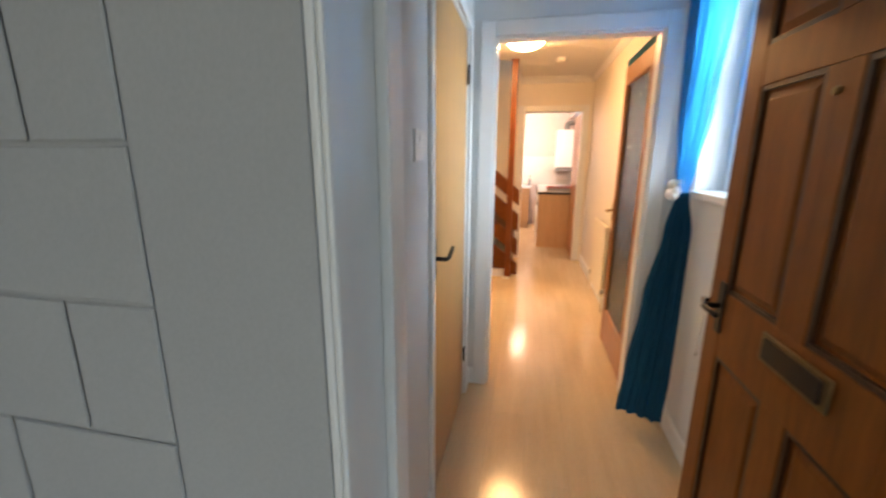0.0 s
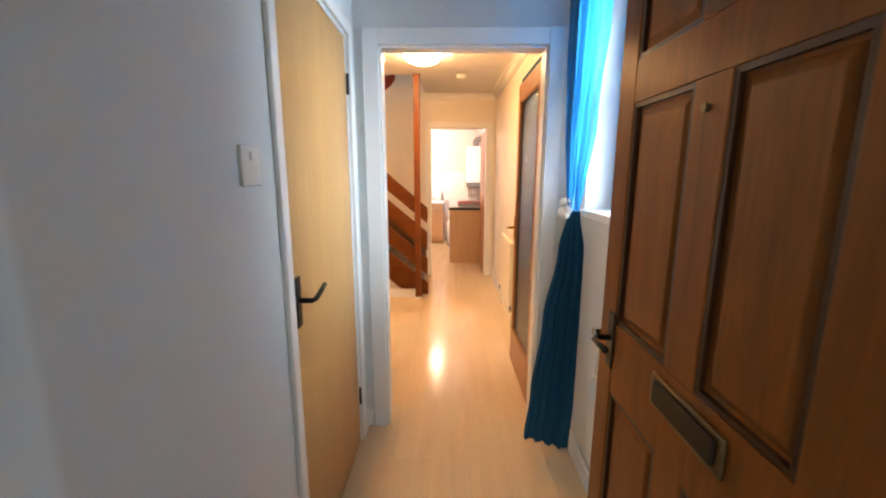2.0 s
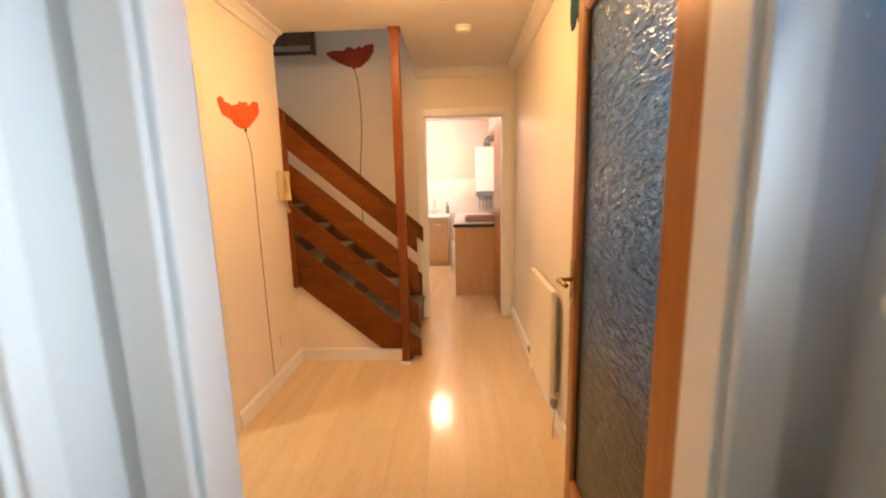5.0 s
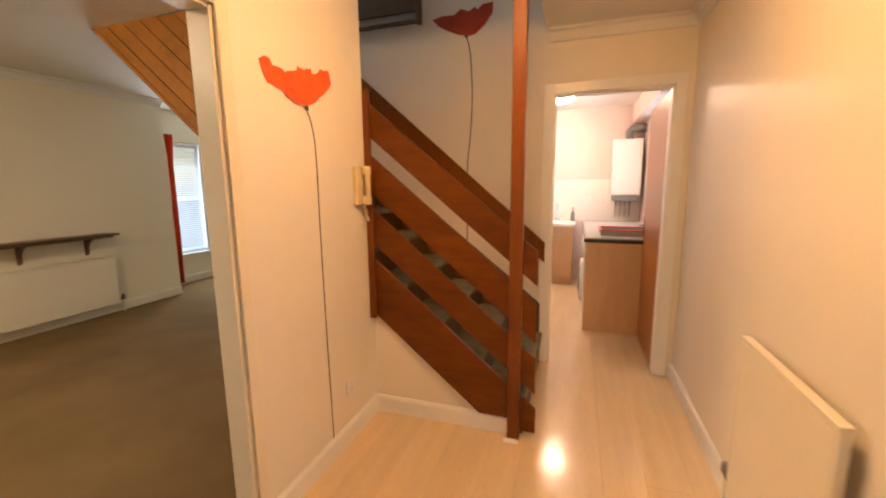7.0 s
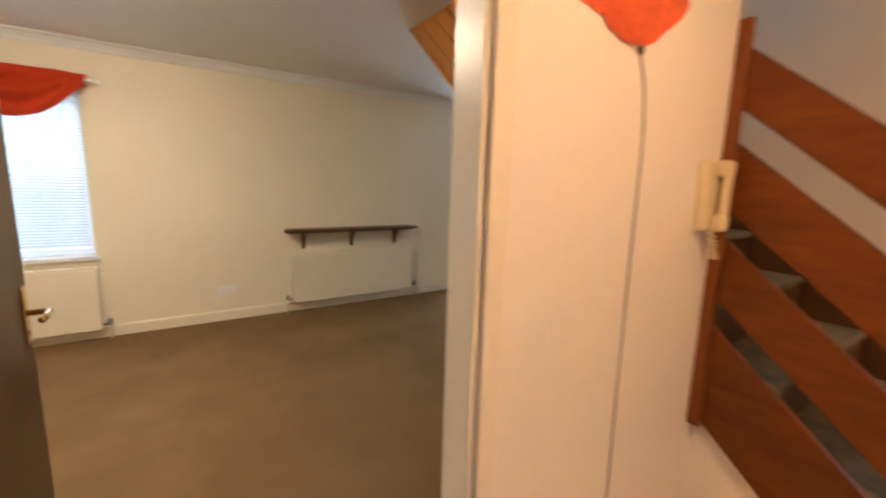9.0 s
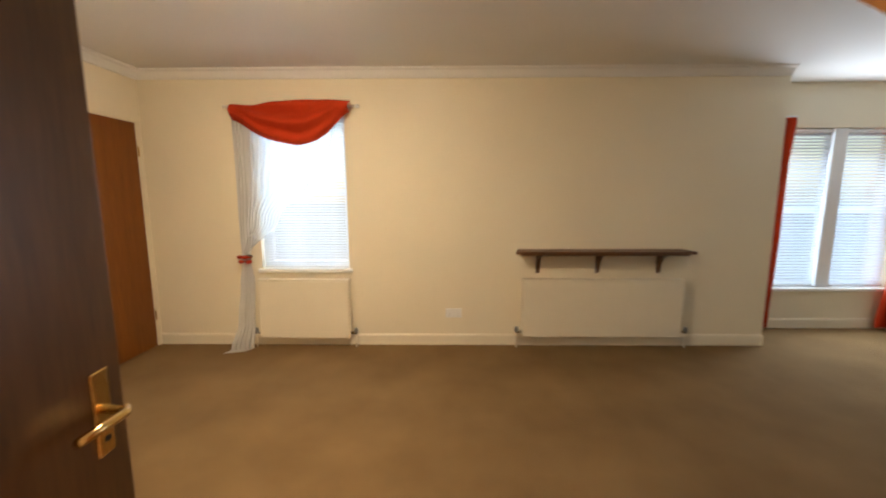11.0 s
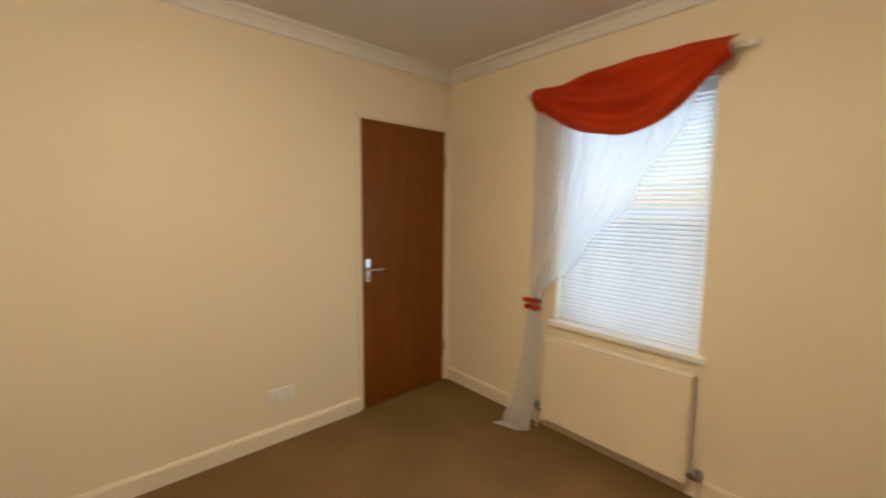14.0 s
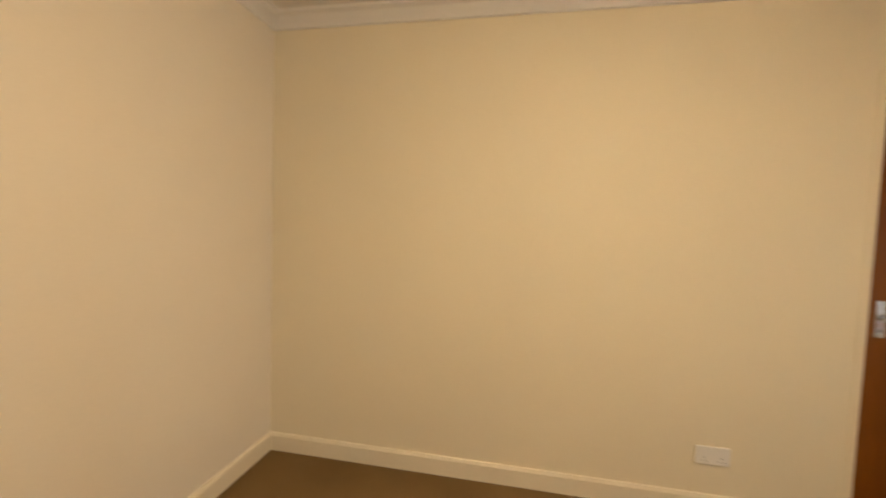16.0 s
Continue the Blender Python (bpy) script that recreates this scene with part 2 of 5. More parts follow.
def part(name, bm, material, parent=None, label="", smooth=False):
    me = bpy.data.meshes.new(name)
    bm.to_mesh(me)
    bm.free()
    me.materials.append(material)
    if smooth:
        for p in me.polygons:
            p.use_smooth = True
    ob = new(name, me)
    if parent is not None:
        ob.parent = parent
        if parent.type == "EMPTY":
            ob.matrix_parent_inverse = Matrix.Translation(-parent.location)
    if label:
        ob["label"] = label
    return ob


def structure(name, bm, material, label, category, smooth=False):
    return tagged(part(name, bm, material, None, "", smooth), label, category, "", "structure")


def add_box(bm, x0, x1, y0, y1, z0, z1, m=None):
    r = bmesh.ops.create_cube(bm, size=1)
    mm = Matrix.Translation(((x0 + x1) / 2, (y0 + y1) / 2, (z0 + z1) / 2)) @ Matrix.Diagonal((abs(x1 - x0), abs(y1 - y0), abs(z1 - z0), 1))
    if m is not None:
        mm = m @ mm
    bmesh.ops.transform(bm, matrix=mm, verts=r["verts"])
    return r["verts"]


def box(x0, x1, y0, y1, z0, z1, bev=0.0, m=None, seg=2):
    bm = bmesh.new()
    add_box(bm, x0, x1, y0, y1, z0, z1, m)
    if bev:
        bmesh.ops.bevel(bm, geom=bm.edges[:], offset=bev, segments=seg, affect="EDGES", profile=0.5)
    return bm


def cyl(p, q, r, n=16, r2=None, bm=None):
    bm = bm or bmesh.new()
    p, q = Vector(p), Vector(q)
    d = q - p
    rot = d.to_track_quat("Z", "Y").to_matrix().to_4x4()
    bmesh.ops.create_cone(bm, cap_ends=True, segments=n, radius1=r, radius2=r if r2 is None else r2, depth=d.length,
                          matrix=Matrix.Translation((p + q) / 2) @ rot)
    return bm


def tube(points, r, n=8, bm=None):
    """A round bar through points."""
    bm = bm or bmesh.new()
    rings = []
    pts = [Vector(p) for p in points]
    for i, p in enumerate(pts):
        d = (pts[min(i + 1, len(pts) - 1)] - pts[max(i - 1, 0)]).normalized()
        a = d.orthogonal().normalized() if i == 0 else (last - d * last.dot(d)).normalized()
        last = a
        b = d.cross(a)
        rings.append([bm.verts.new(p + r * (math.cos(2 * math.pi * k / n) * a + math.sin(2 * math.pi * k / n) * b)) for k in range(n)])
    for u, v in zip(rings, rings[1:]):
        for k in range(n):
            bm.faces.new((u[k], u[(k + 1) % n], v[(k + 1) % n], v[k]))
    bm.faces.new(rings[0][::-1])
    bm.faces.new(rings[-1])
    return bm


def lathe(profile, at, n=32):
    """Turned shape: profile of (radius, z) about a vertical line at a place."""
    bm = bmesh.new()
    rings = []
    for r, z in profile:
        rings.append([bm.verts.new((at[0] + max(r, 0.0005) * math.cos(2 * math.pi * k / n), at[1] + max(r, 0.0005) * math.sin(2 * math.pi * k / n), at[2] + z)) for k in range(n)])
    for u, v in zip(rings, rings[1:]):
        for k in range(n):
            bm.faces.new((u[k], u[(k + 1) % n], v[(k + 1) % n], v[k]))
    bm.faces.new(rings[0][::-1])
    bm.faces.new(rings[-1])
    bmesh.ops.recalc_face_normals(bm, faces=bm.faces[:])
    return bm


def prism(poly, depth_axis, d0, d1, bm=None):
    """A plane outline of (a, b) given thickness: depth_axis 'y' has a, b = x, z; 'x' has y, z; 'z' has x, y."""
    bm = bm or bmesh.new()

    def at(a, b, d):
        return {"y": (a, d, b), "x": (d, a, b), "z": (a, b, d)}[depth_axis]
    u = [bm.verts.new(at(a, b, d0)) for a, b in poly]
    v = [bm.verts.new(at(a, b, d1)) for a, b in poly]
    bm.faces.new(u)
    bm.faces.new(v[::-1])
    k = len(poly)
    for i in range(k):
        bm.faces.new((u[i], v[i], v[(i + 1) % k], u[(i + 1) % k]))
    bmesh.ops.recalc_face_normals(bm, faces=bm.faces[:])
    return bm


def slab(axis, d0, d1, a0, a1, z0, z1, openings=()):
    """A wall standing across axis 'x' or 'y', from d0 to d1 thick, along a, with openings (a0, a1, z0, z1) right through it."""
    av = sorted({a0, a1, *[o[0] for o in openings], *[o[1] for o in openings]})
    zv = sorted({z0, z1, *[o[2] for o in openings], *[o[3] for o in openings]})
    bm = bmesh.new()
    cache = {}

    def vert(a, d, z):
        p = (d, a, z) if axis == "x" else (a, d, z)
        if p not in cache:
            cache[p] = bm.verts.new(p)
        return cache[p]

    def solid(i, j):
        if i < 0 or j < 0 or i >= len(av) - 1 or j >= len(zv) - 1:
            return False
        a, z = (av[i] + av[i + 1]) / 2, (zv[j] + zv[j + 1]) / 2
        return not any(o[0] < a < o[1] and o[2] < z < o[3] for o in openings)
    for i in range(len(av) - 1):
        for j in range(len(zv) - 1):
            if not solid(i, j):
                continue
            p, q, s, t = av[i], av[i + 1], zv[j], zv[j + 1]
            for d in (d0, d1):
                bm.faces.new([vert(p, d, s), vert(q, d, s), vert(q, d, t), vert(p, d, t)])
            for di, dj, e in ((-1, 0, ((p, s), (p, t))), (1, 0, ((q, s), (q, t))), (0, -1, ((p, s), (q, s))), (0, 1, ((p, t), (q, t)))):
                if not solid(i + di, j + dj):
                    (ea, ez), (fa, fz) = e
                    bm.faces.new([vert(ea, d0, ez), vert(fa, d0, fz), vert(fa, d1, fz), vert(ea, d1, ez)])
    bmesh.ops.recalc_face_normals(bm, faces=bm.faces[:])
    return bm


def clip(poly, nx, ny, c):
    """The part of a convex outline where nx * a + ny * b <= c."""
    out = []
    for i, p in enumerate(poly):
        q = poly[(i + 1) % len(poly)]
        dp, dq = nx * p[0] + ny * p[1] - c, nx * q[0] + ny * q[1] - c
        if dp <= 0:
            out.append(p)
        if dp * dq < 0:
            s = dp / (dp - dq)
            out.append((p[0] + s * (q[0] - p[0]), p[1] + s * (q[1] - p[1])))
    return out


def run(name, p, q, normal, profile, material, label, category):
    """A moulding along the floor line from p to q; profile of (out from the wall, z)."""
    bm = bmesh.new()
    n = Vector((*normal, 0))
    rings = [[bm.verts.new(Vector((*e, 0)) + n * a + Vector((0, 0, z))) for a, z in profile] for e in (p, q)]
    k = len(profile)
    for i in range(k):
        bm.faces.new((rings[0][i], rings[0][(i + 1) % k], rings[1][(i + 1) % k], rings[1][i]))
    bm.faces.new(rings[0][::-1])
    bm.faces.new(rings[1])
    bmesh.ops.recalc_face_normals(bm, faces=bm.faces[:])
    return structure(name, bm, material, label, category)


CEIL = 2.40
SKIRT = [(0, 0), (0.016, 0), (0.016, 0.085), (0.009, 0.10), (0, 0.10)]
COVE = [(0, CEIL), (0, CEIL - 0.075), (0.012, CEIL - 0.072), (0.022, CEIL - 0.05), (0.045, CEIL - 0.022), (0.07, CEIL - 0.012), (0.075, CEIL)]


def skirting(p, q, normal):
    return run("baseboard", p, q, normal, SKIRT, M_SKIRT if p[0] < -1.0 else M_TRIM, "white painted wooden skirting board", "baseboard")


def cornice(p, q, normal):
    return run("trim", p, q, normal, COVE, M_CEIL, "white plaster coving under the ceiling", "cornice")


# ---- setting: walls, floors, ceilings ----
XL, XR = -0.94, 0.86          # hall walls
PL, PR = -0.22, 0.875         # porch walls
LX0, LX1 = -4.69, -1.04      # living room
LY0, LY1 = -1.485, 7.2
SF, SB = 2.33, 3.37           # stair front and back
ZG = -0.14

structure("ground", box(-60, 60, -60, 60, ZG - 0.1, ZG), M_GROUND, "grey paved ground outside the house", "ground")

structure("wall_front", slab("y", -1.99, -1.80, -1.30, 1.20, ZG, 2.75, [(-0.058, 0.76, 0.0, 2.06)]), M_RENDER,
          "white painted rendered front wall with a doorway", "wall")
# Unseen walls and soffit, added to hold daylight off the front wall.
structure("wall_shade_left", slab("x", -1.42, -1.30, -5.0, -1.80, ZG, 2.75), M_RENDER, "unseen painted side wall, added to shade the entrance", "wall")
structure("wall_shade_right", slab("x", 1.20, 1.32, -5.0, -2.95, ZG, 2.75), M_RENDER, "unseen painted side wall, added to shade the entrance", "wall")
structure("ceiling_shade", box(-1.42, 1.32, -5.0, -1.99, 2.62, 2.75), M_RENDER, "unseen painted soffit, added to shade the entrance", "ceiling")
structure("wall_porch_left", slab("x", PL - 0.10, PL, -1.78, 0.0, 0, CEIL, [(-0.955, -0.125, 0, 2.02)]), M_PORCH,
          "white painted entrance porch wall with a cupboard door", "wall")
structure("wall_porch_right", slab("x", PR, PR + 0.40, -1.78, 0.0, 0, CEIL, [(-0.72, -0.16, 1.24, 2.22)]), M_PORCH,
          "white painted entrance porch wall with a window", "wall")
structure("wall_porch_inner", slab("y", 0.0, 0.10, XL, PR + 0.24, 0, CEIL, [(-0.115, 0.725, 0, 2.015)]), M_PORCH,
          "white painted partition with a wide doorway", "wall")
structure("wall_hall_left", slab("x", LX1, XL, LY0 - 0.12, SF, 0, CEIL, [(0.555, 1.42, 0, 1.955)]), M_HALL,
          "warm cream painted hall wall with a doorway", "wall")
structure("wall_hall_right", slab("x", XR, XR + 0.24, 0.10, SB, 0, CEIL, [(0.22, 1.28, 0.77, 2.03)]), M_HALL, "warm cream painted hall wall", "wall")
structure("wall_kitchen", slab("y", SB, SB + 0.10, LX1, 1.10, 0, 4.7, [(-0.015, 0.765, 0, 2.0)]), M_HALL,
          "warm cream painted wall with the kitchen doorway, rising behind the stairs", "wall")
structure("wall_under_stairs", prism([(XL, 0.0), (-0.13, 0.0), (-0.13, 0.11), (-0.30, 0.11), (XL, 0.66)], "y", SF + 0.045, SF + 0.10),
          M_HALL, "cream painted panel under the stair string", "wall")
structure("wall_living_window", slab("x", LX0 - 0.30, LX0, LY0 - 0.12, 4.04, 0, CEIL + 0.02, [(-0.50, 0.29, 0.71, 2.06)]), M_CREAM,
          "cream painted living room wall with a window", "wall")
structure("wall_living_recess", slab("x", -5.42, -5.17, 3.74, 6.22, 0, CEIL + 0.02, [(4.42, 5.62, 0.42, 2.0)]), M_CREAM,
          "cream painted window recess wall", "wall")
structure("wall_recess_left", slab("y", 3.74, 4.04, -5.17, LX0 - 0.30, 0, CEIL + 0.02), M_CREAM, "cream painted recess cheek", "wall")
structure("wall_recess_right", slab("y", 5.92, 6.22, -5.17, LX0, 0, CEIL + 0.02), M_CREAM, "cream painted recess cheek", "wall")
structure("wall_living_far", slab("x", LX0 - 0.30, LX0, 6.22, LY1, 0, CEIL + 0.02), M_CREAM, "cream painted living room wall", "wall")
structure("wall_living_end", slab("y", LY1, LY1 + 0.2, LX0 - 0.30, LX1 + 0.1, 0, CEIL + 0.02), M_CREAM, "cream painted end wall", "wall")
structure("wall_living_side", slab("y", LY0 - 0.12, LY0, LX0, LX1, 0, CEIL + 0.02, [(-4.66, -3.88, 0, 2.0)]), M_CREAM,
          "cream painted living room wall with a brown door", "wall")
structure("wall_living_inner", slab("x", LX1, LX1 + 0.1, SB + 0.10, LY1, 0, CEIL + 0.02), M_CREAM, "cream painted living room wall", "wall")
structure("wall_kitchen_left", slab("x", LX1 + 0.1, LX1 + 0.2, SB + 0.10, 6.45, 0, CEIL), M_TILE, "pale kitchen wall", "wall")
structure("wall_kitchen_right", slab("x", 1.0, 1.24, SB + 0.10, 6.45, 0, CEIL, [(4.55, 5.75, 1.1, 2.1)]), M_TILE, "pale kitchen wall with a window", "wall")
structure("wall_kitchen_back", slab("y", 6.45, 6.65, LX1 + 0.1, 1.24, 0, CEIL), M_TILE, "pale kitchen back wall", "wall")

structure("floor_hall", slab("y", -1.78, 6.45, -1.0, 1.0, -0.06, -0.012), M_CABINET, "pale maple laminate floor of long planks", "floor")
structure("floor_living", box(LX0 - 0.55, LX1, LY0, LY1, -0.06, 0.0), M_CARPET, "brown fitted carpet, slightly worn", "floor")
structure("floor_threshold", box(LX1, XL - 0.06, 0.555, 1.42, -0.06, 0.001), M_CARPET, "brown carpet in the doorway", "floor")
structure("floor_step", box(-0.30, 1.0, -3.2, -1.965, ZG, -0.03), M_GROUND, "grey concrete entrance step", "step")

structure("ceiling_porch", box(PL - 0.1, PR + 0.2, -1.78, 0.0, CEIL, CEIL + 0.12), M_CEIL, "white painted porch ceiling", "ceiling")
structure("ceiling_hall", prism([(XL, 0.0), (1.10, 0.0), (1.10, SB), (-0.06, SB), (-0.06, SF), (XL, SF)], "z", CEIL, CEIL + 0.14),
          M_CEIL, "white painted hall ceiling, open over the stairs", "ceiling")
structure("ceiling_kitchen", box(-1.03, 1.24, SB + 0.10, 6.65, CEIL, CEIL + 0.12), M_CEIL, "white painted kitchen ceiling", "ceiling")
structure("ceiling_living", prism([(-5.42, LY0 - 0.1), (LX1, LY0 - 0.1), (LX1, SF), (-2.95, SF), (-2.95, SB + 0.045), (LX1, SB + 0.045), (LX1, LY1 + 0.2), (-5.42, LY1 + 0.2)], "z", CEIL + 0.02, CEIL + 0.16),
          M_CEIL, "white painted living room ceiling", "ceiling")
structure("ceiling_landing", box(-3.3, 0.2, SF - 0.4, SB + 0.1, 4.7, 4.8), M_CEIL, "white landing ceiling", "ceiling")
structure("wall_landing_front", slab("y", SF - 0.10, SF, -3.2, 0.04, CEIL + 0.16, 4.7), M_CEIL, "white painted landing wall", "wall")
# The opening in this unseen wall is added to admit daylight.
structure("wall_landing_end", slab("x", -3.2, -3.1, SF, SB, CEIL + 0.16, 4.7, [(2.5, 3.2, 3.2, 4.3)]), M_CEIL, "white painted landing wall with an added, unseen window", "wall")
structure("wall_landing_right", slab("x", -0.06, 0.04, SF, SB, CEIL + 0.14, 4.7), M_CEIL, "white painted landing wall", "wall")
structure("floor_landing", box(-3.096, -2.945, SF + 0.003, SB - 0.003, CEIL + 0.03, CEIL + 0.166), M_STAIRCARPET, "carpeted landing edge", "floor")
structure("roof", box(-5.9, 1.6, -2.1, 7.6, 4.82, 4.95), M_GREY, "grey flat roof slab over the house", "roof")
structure("wall_cupboard_back", slab("x", LX1 + 0.01, LX1 + 0.03, -1.78, LY0 - 0.12, 0, CEIL), M_PORCH, "plain cupboard wall", "wall")

for a, b, n in (((PL, -0.99), (PL, -1.78), (1, 0)), ((PL, -0.10), (PL, 0.0), (1, 0)), ((PR, -1.78), (PR, 0), (-1, 0)),
                ((-0.18, 0), (PL, 0), (0, -1)), ((0.80, 0), (PR, 0), (0, -1)),
                ((XL, 1.46), (XL, SF + 0.045), (1, 0)), ((XL, 0.10), (XL, 0.51), (1, 0)), ((XL, SF + 0.045), (-0.135, SF + 0.045), (0, -1)),
                ((XR, 0.10), (XR, SB), (-1, 0)), ((0.835, SB), (XR, SB), (0, -1)),
                ((XL, 0.10), (-0.19, 0.10), (0, 1)),
                ((LX0, LY0), (LX0, 4.04), (1, 0)), ((-5.17, 4.04), (-5.17, 5.92), (1, 0)), ((-5.17, 5.92), (LX0, 5.92), (0, -1)),
                ((LX0, 5.92), (LX0, LY1), (1, 0)), ((-3.862, LY0), (LX1, LY0), (0, 1)),
                ((LX1, LY0), (LX1, 0.50), (-1, 0)), ((LX1, 1.475), (LX1, SF - 0.03), (-1, 0)), ((LX0, LY1), (LX1, LY1), (0, -1))):
    if a != b:
        skirting(a, b, n)
for a, b, n in (((XL, 0.10), (XL, SF), (1, 0)), ((XR, 0.10), (XR, SB), (-1, 0)), ((-0.05, SB), (XR, SB), (0, -1)), ((XL, 0.10), (XR, 0.10), (0, 1))):
    cornice(a, b, n)
COVE = [(a, z + 0.02) for a, z in COVE]
for a, b, n in (((LX0, LY0), (LX0, 4.04), (1, 0)), ((LX0, LY0), (LX1, LY0), (0, 1)), ((LX1, LY0), (LX1, SF), (-1, 0)),
                ((LX0, 5.92), (LX0, LY1), (1, 0)), ((LX0, LY1), (LX1, LY1), (0, -1))):
    cornice(a, b, n)


def architrave(name, axis, face, out, a0, a1, top, w, proud, lining, label, material=None):
    """A flat door surround on one face of a wall, with mitred-looking head, and the lining through it."""
    th = thing(name, (face, a0, 0) if axis == "x" else (a0, face, 0), label, "door frame", "", "structure")
    m = material or M_TRIM

    def slat(p, q, z0, z1, d0, d1):
        lo, hi = min(d0, d1), max(d0, d1)
        return box(lo, hi, p, q, z0, z1, 0.004) if axis == "x" else box(p, q, lo, hi, z0, z1, 0.004)
    f = face + out * proud
    part("casing", slat(a0 - w, a0, 0, top + w, face, f), m, th)
    part("casing", slat(a1, a1 + w, 0, top + w, face, f), m, th)
    part("casing", slat(a0, a1, top, top + w, face, f), m, th)
    if lining:
        b = face - out * lining
        part("lining", slat(a0 - 0.02, a0 + 0.012, 0, top, face - out * 0.002, b), m, th)
        part("lining", slat(a1 - 0.012, a1 + 0.02, 0, top, face - out * 0.002, b), m, th)
        part("lining", slat(a0 + 0.012, a1 - 0.012, top - 0.012, top + 0.018, face - out * 0.002, b), m, th)
    return th


architrave("door_frame_porch_inner", "y", 0.0, -1, -0.10, 0.71, 2.0, 0.075, 0.018, 0.096, "white painted frame of the inner doorway")
architrave("door_frame_hall_side", "y", 0.10, 1, -0.10, 0.71, 2.0, 0.07, 0.016, 0, "white painted frame on the hall side")
architrave("door_frame_cupboard", "x", PL, 1, -0.94, -0.14, 2.005, 0.045, 0.016, 0.09, "white painted frame of the cupboard door")
architrave("door_frame_kitchen", "y", SB, -1, 0.0, 0.75, 1.985, 0.07, 0.016, 0.096, "cream painted frame of the kitchen doorway")
architrave("door_frame_living", "x", XL, 1, 0.567, 1.405, 1.935, 0.05, 0.016, 0.098, "cream gloss painted frame of the living room doorway", M_SKIRT)
architrave("door_frame_living_inside", "x", LX1, -1, 0.555, 1.417, 1.947, 0.05, 0.012, 0, "cream gloss painted frame inside the living room", M_SKIRT)
architrave("door_frame_side", "y", LY0, 1, -4.645, -3.884, 1.993, 0.03, 0.008, 0.115, "thin cream painted frame flush with the wall", M_CREAM)

# front door frame, white, set in the reveal
fr = thing("door_frame_front", (-0.07, -1.85, 0), "white painted front door frame in the reveal", "door frame", "", "structure")
part("jamb", box(-0.0578, -0.050, -1.988, -1.782, -0.02, 2.06, 0.002), M_TRIM, fr)
part("bead", box(-0.0499, -0.043, -1.987, -1.962, -0.02, 2.06, 0.003), M_TRIM, fr)
part("door_stop", box(-0.0499, -0.036, -1.875, -1.845, -0.02, 2.06, 0.003), M_TRIM, fr)
part("jamb", box(0.705, 0.765, -1.93, -1.80, -0.02, 2.06, 0.005), M_TRIM, fr)
# Dark strip added for the shade in the hinge-side gap.
part("shadow_gap", box(0.70, 0.76, -1.799, -1.715, 0.0, 2.06, 0.004), M_DARKWOOD_SHADE, fr, "dark strip standing for the shaded gap at the hinges")
part("head", box(-0.035, 0.705, -1.93, -1.765, 1.995, 2.06, 0.005), M_TRIM, fr)
part("threshold", box(-0.035, 0.705, -1.95, -1.765, -0.06, 0.004, 0.004), M_WALNUT, fr)


# ---- doors ----
def lever(parent, plate, tip, out, m, square=True):
    """Back plate, spindle and lever; plate: centre on the door's face; tip: where the lever ends; out: away from the face."""
    p, t, o = Vector(plate), Vector(tip), Vector(out)
    side = Vector((0, 0, 1)).cross(o)
    rot = Matrix((side, o, Vector((0, 0, 1)))).transposed().to_4x4()
    h = part("handle_plate", box(-0.019, 0.019, 0, 0.006, -0.085, 0.075, 0.003, Matrix.Translation(p) @ rot), m, parent)
    part("lever", tube([p + o * 0.003, p + o * 0.045, p + o * 0.052 + (t - p) * 0.12, p + o * 0.052 + (t - p) * 0.6, t + o * 0.05], 0.0085), m, h, "", True)
    part("keyhole", cyl(p + o * 0.004 - Vector((0, 0, 0.055)), p + o * 0.0075 - Vector((0, 0, 0.055)), 0.006, 12), M_BLACKMETAL, h)


def flush_door(name, x0, x1, y0, y1, z1, m, label):
    th = thing(name, ((x0 + x1) / 2, (y0 + y1) / 2, 0), label, "door", "", "structure")
    part("leaf", box(x0, x1, y0, y1, 0.006, z1, 0.002), m, th)
    return th


# cupboard door in the porch
d = flush_door("door_cupboard", PL - 0.045, PL - 0.006, -0.925, -0.155, 1.99, M_BIRCH, "flush light wood veneer cupboard door, closed, with a dark lever handle")
lever(d, (PL - 0.006, -0.872, 1.02), (PL - 0.006, -0.76, 1.04), (1, 0, 0), M_BLACKMETAL)
for z in (0.22, 1.75):
    part("hinge", cyl((PL + 0.002, -0.150, z), (PL + 0.002, -0.150, z + 0.09), 0.006), M_BLACKMETAL, d)

# brown door in the living room corner
d = flush_door("door_side", -4.632, -3.887, LY0 - 0.045, LY0 - 0.004, 1.984, M_SAPELE, "flush red-brown veneer door, closed, with a chrome lever handle")
lever(d, (-3.937, LY0 - 0.004, 0.98), (-4.049, LY0 - 0.004, 0.985), (0, 1, 0), M_CHROME)
for z in (0.25, 1.70):
    part("hinge", cyl((-4.637, LY0 + 0.004, z), (-4.637, LY0 + 0.004, z + 0.085), 0.006), M_BRASS, d)

structure("trim_side_door_sill", box(-4.632, -3.887, LY0 - 0.06, LY0 + 0.002, 0.0, 0.0055), M_WALNUT, "dark wooden strip below the brown door", "door sill")

# living room door, swung into the room
d = thing("door_living", (LX1 - 0.02, 0.573, 0), "flush dark brown veneer door, swung wide open, with a brass lever handle", "door", "", "structure")
R = Matrix.Translation((LX1 - 0.02, 0.607, 0)) @ Matrix.Rotation(radians(4), 4, "Z")
part("leaf", box(-0.83, 0.0, -0.04, 0.0, 0.01, 1.925, 0.002, R), M_WALNUT, d)
lever(d, R @ Vector((-0.775, 0.0, 1.0)), R @ Vector((-0.665, 0.0, 1.005)), R.to_3x3() @ Vector((0, 1, 0)), M_BRASS)
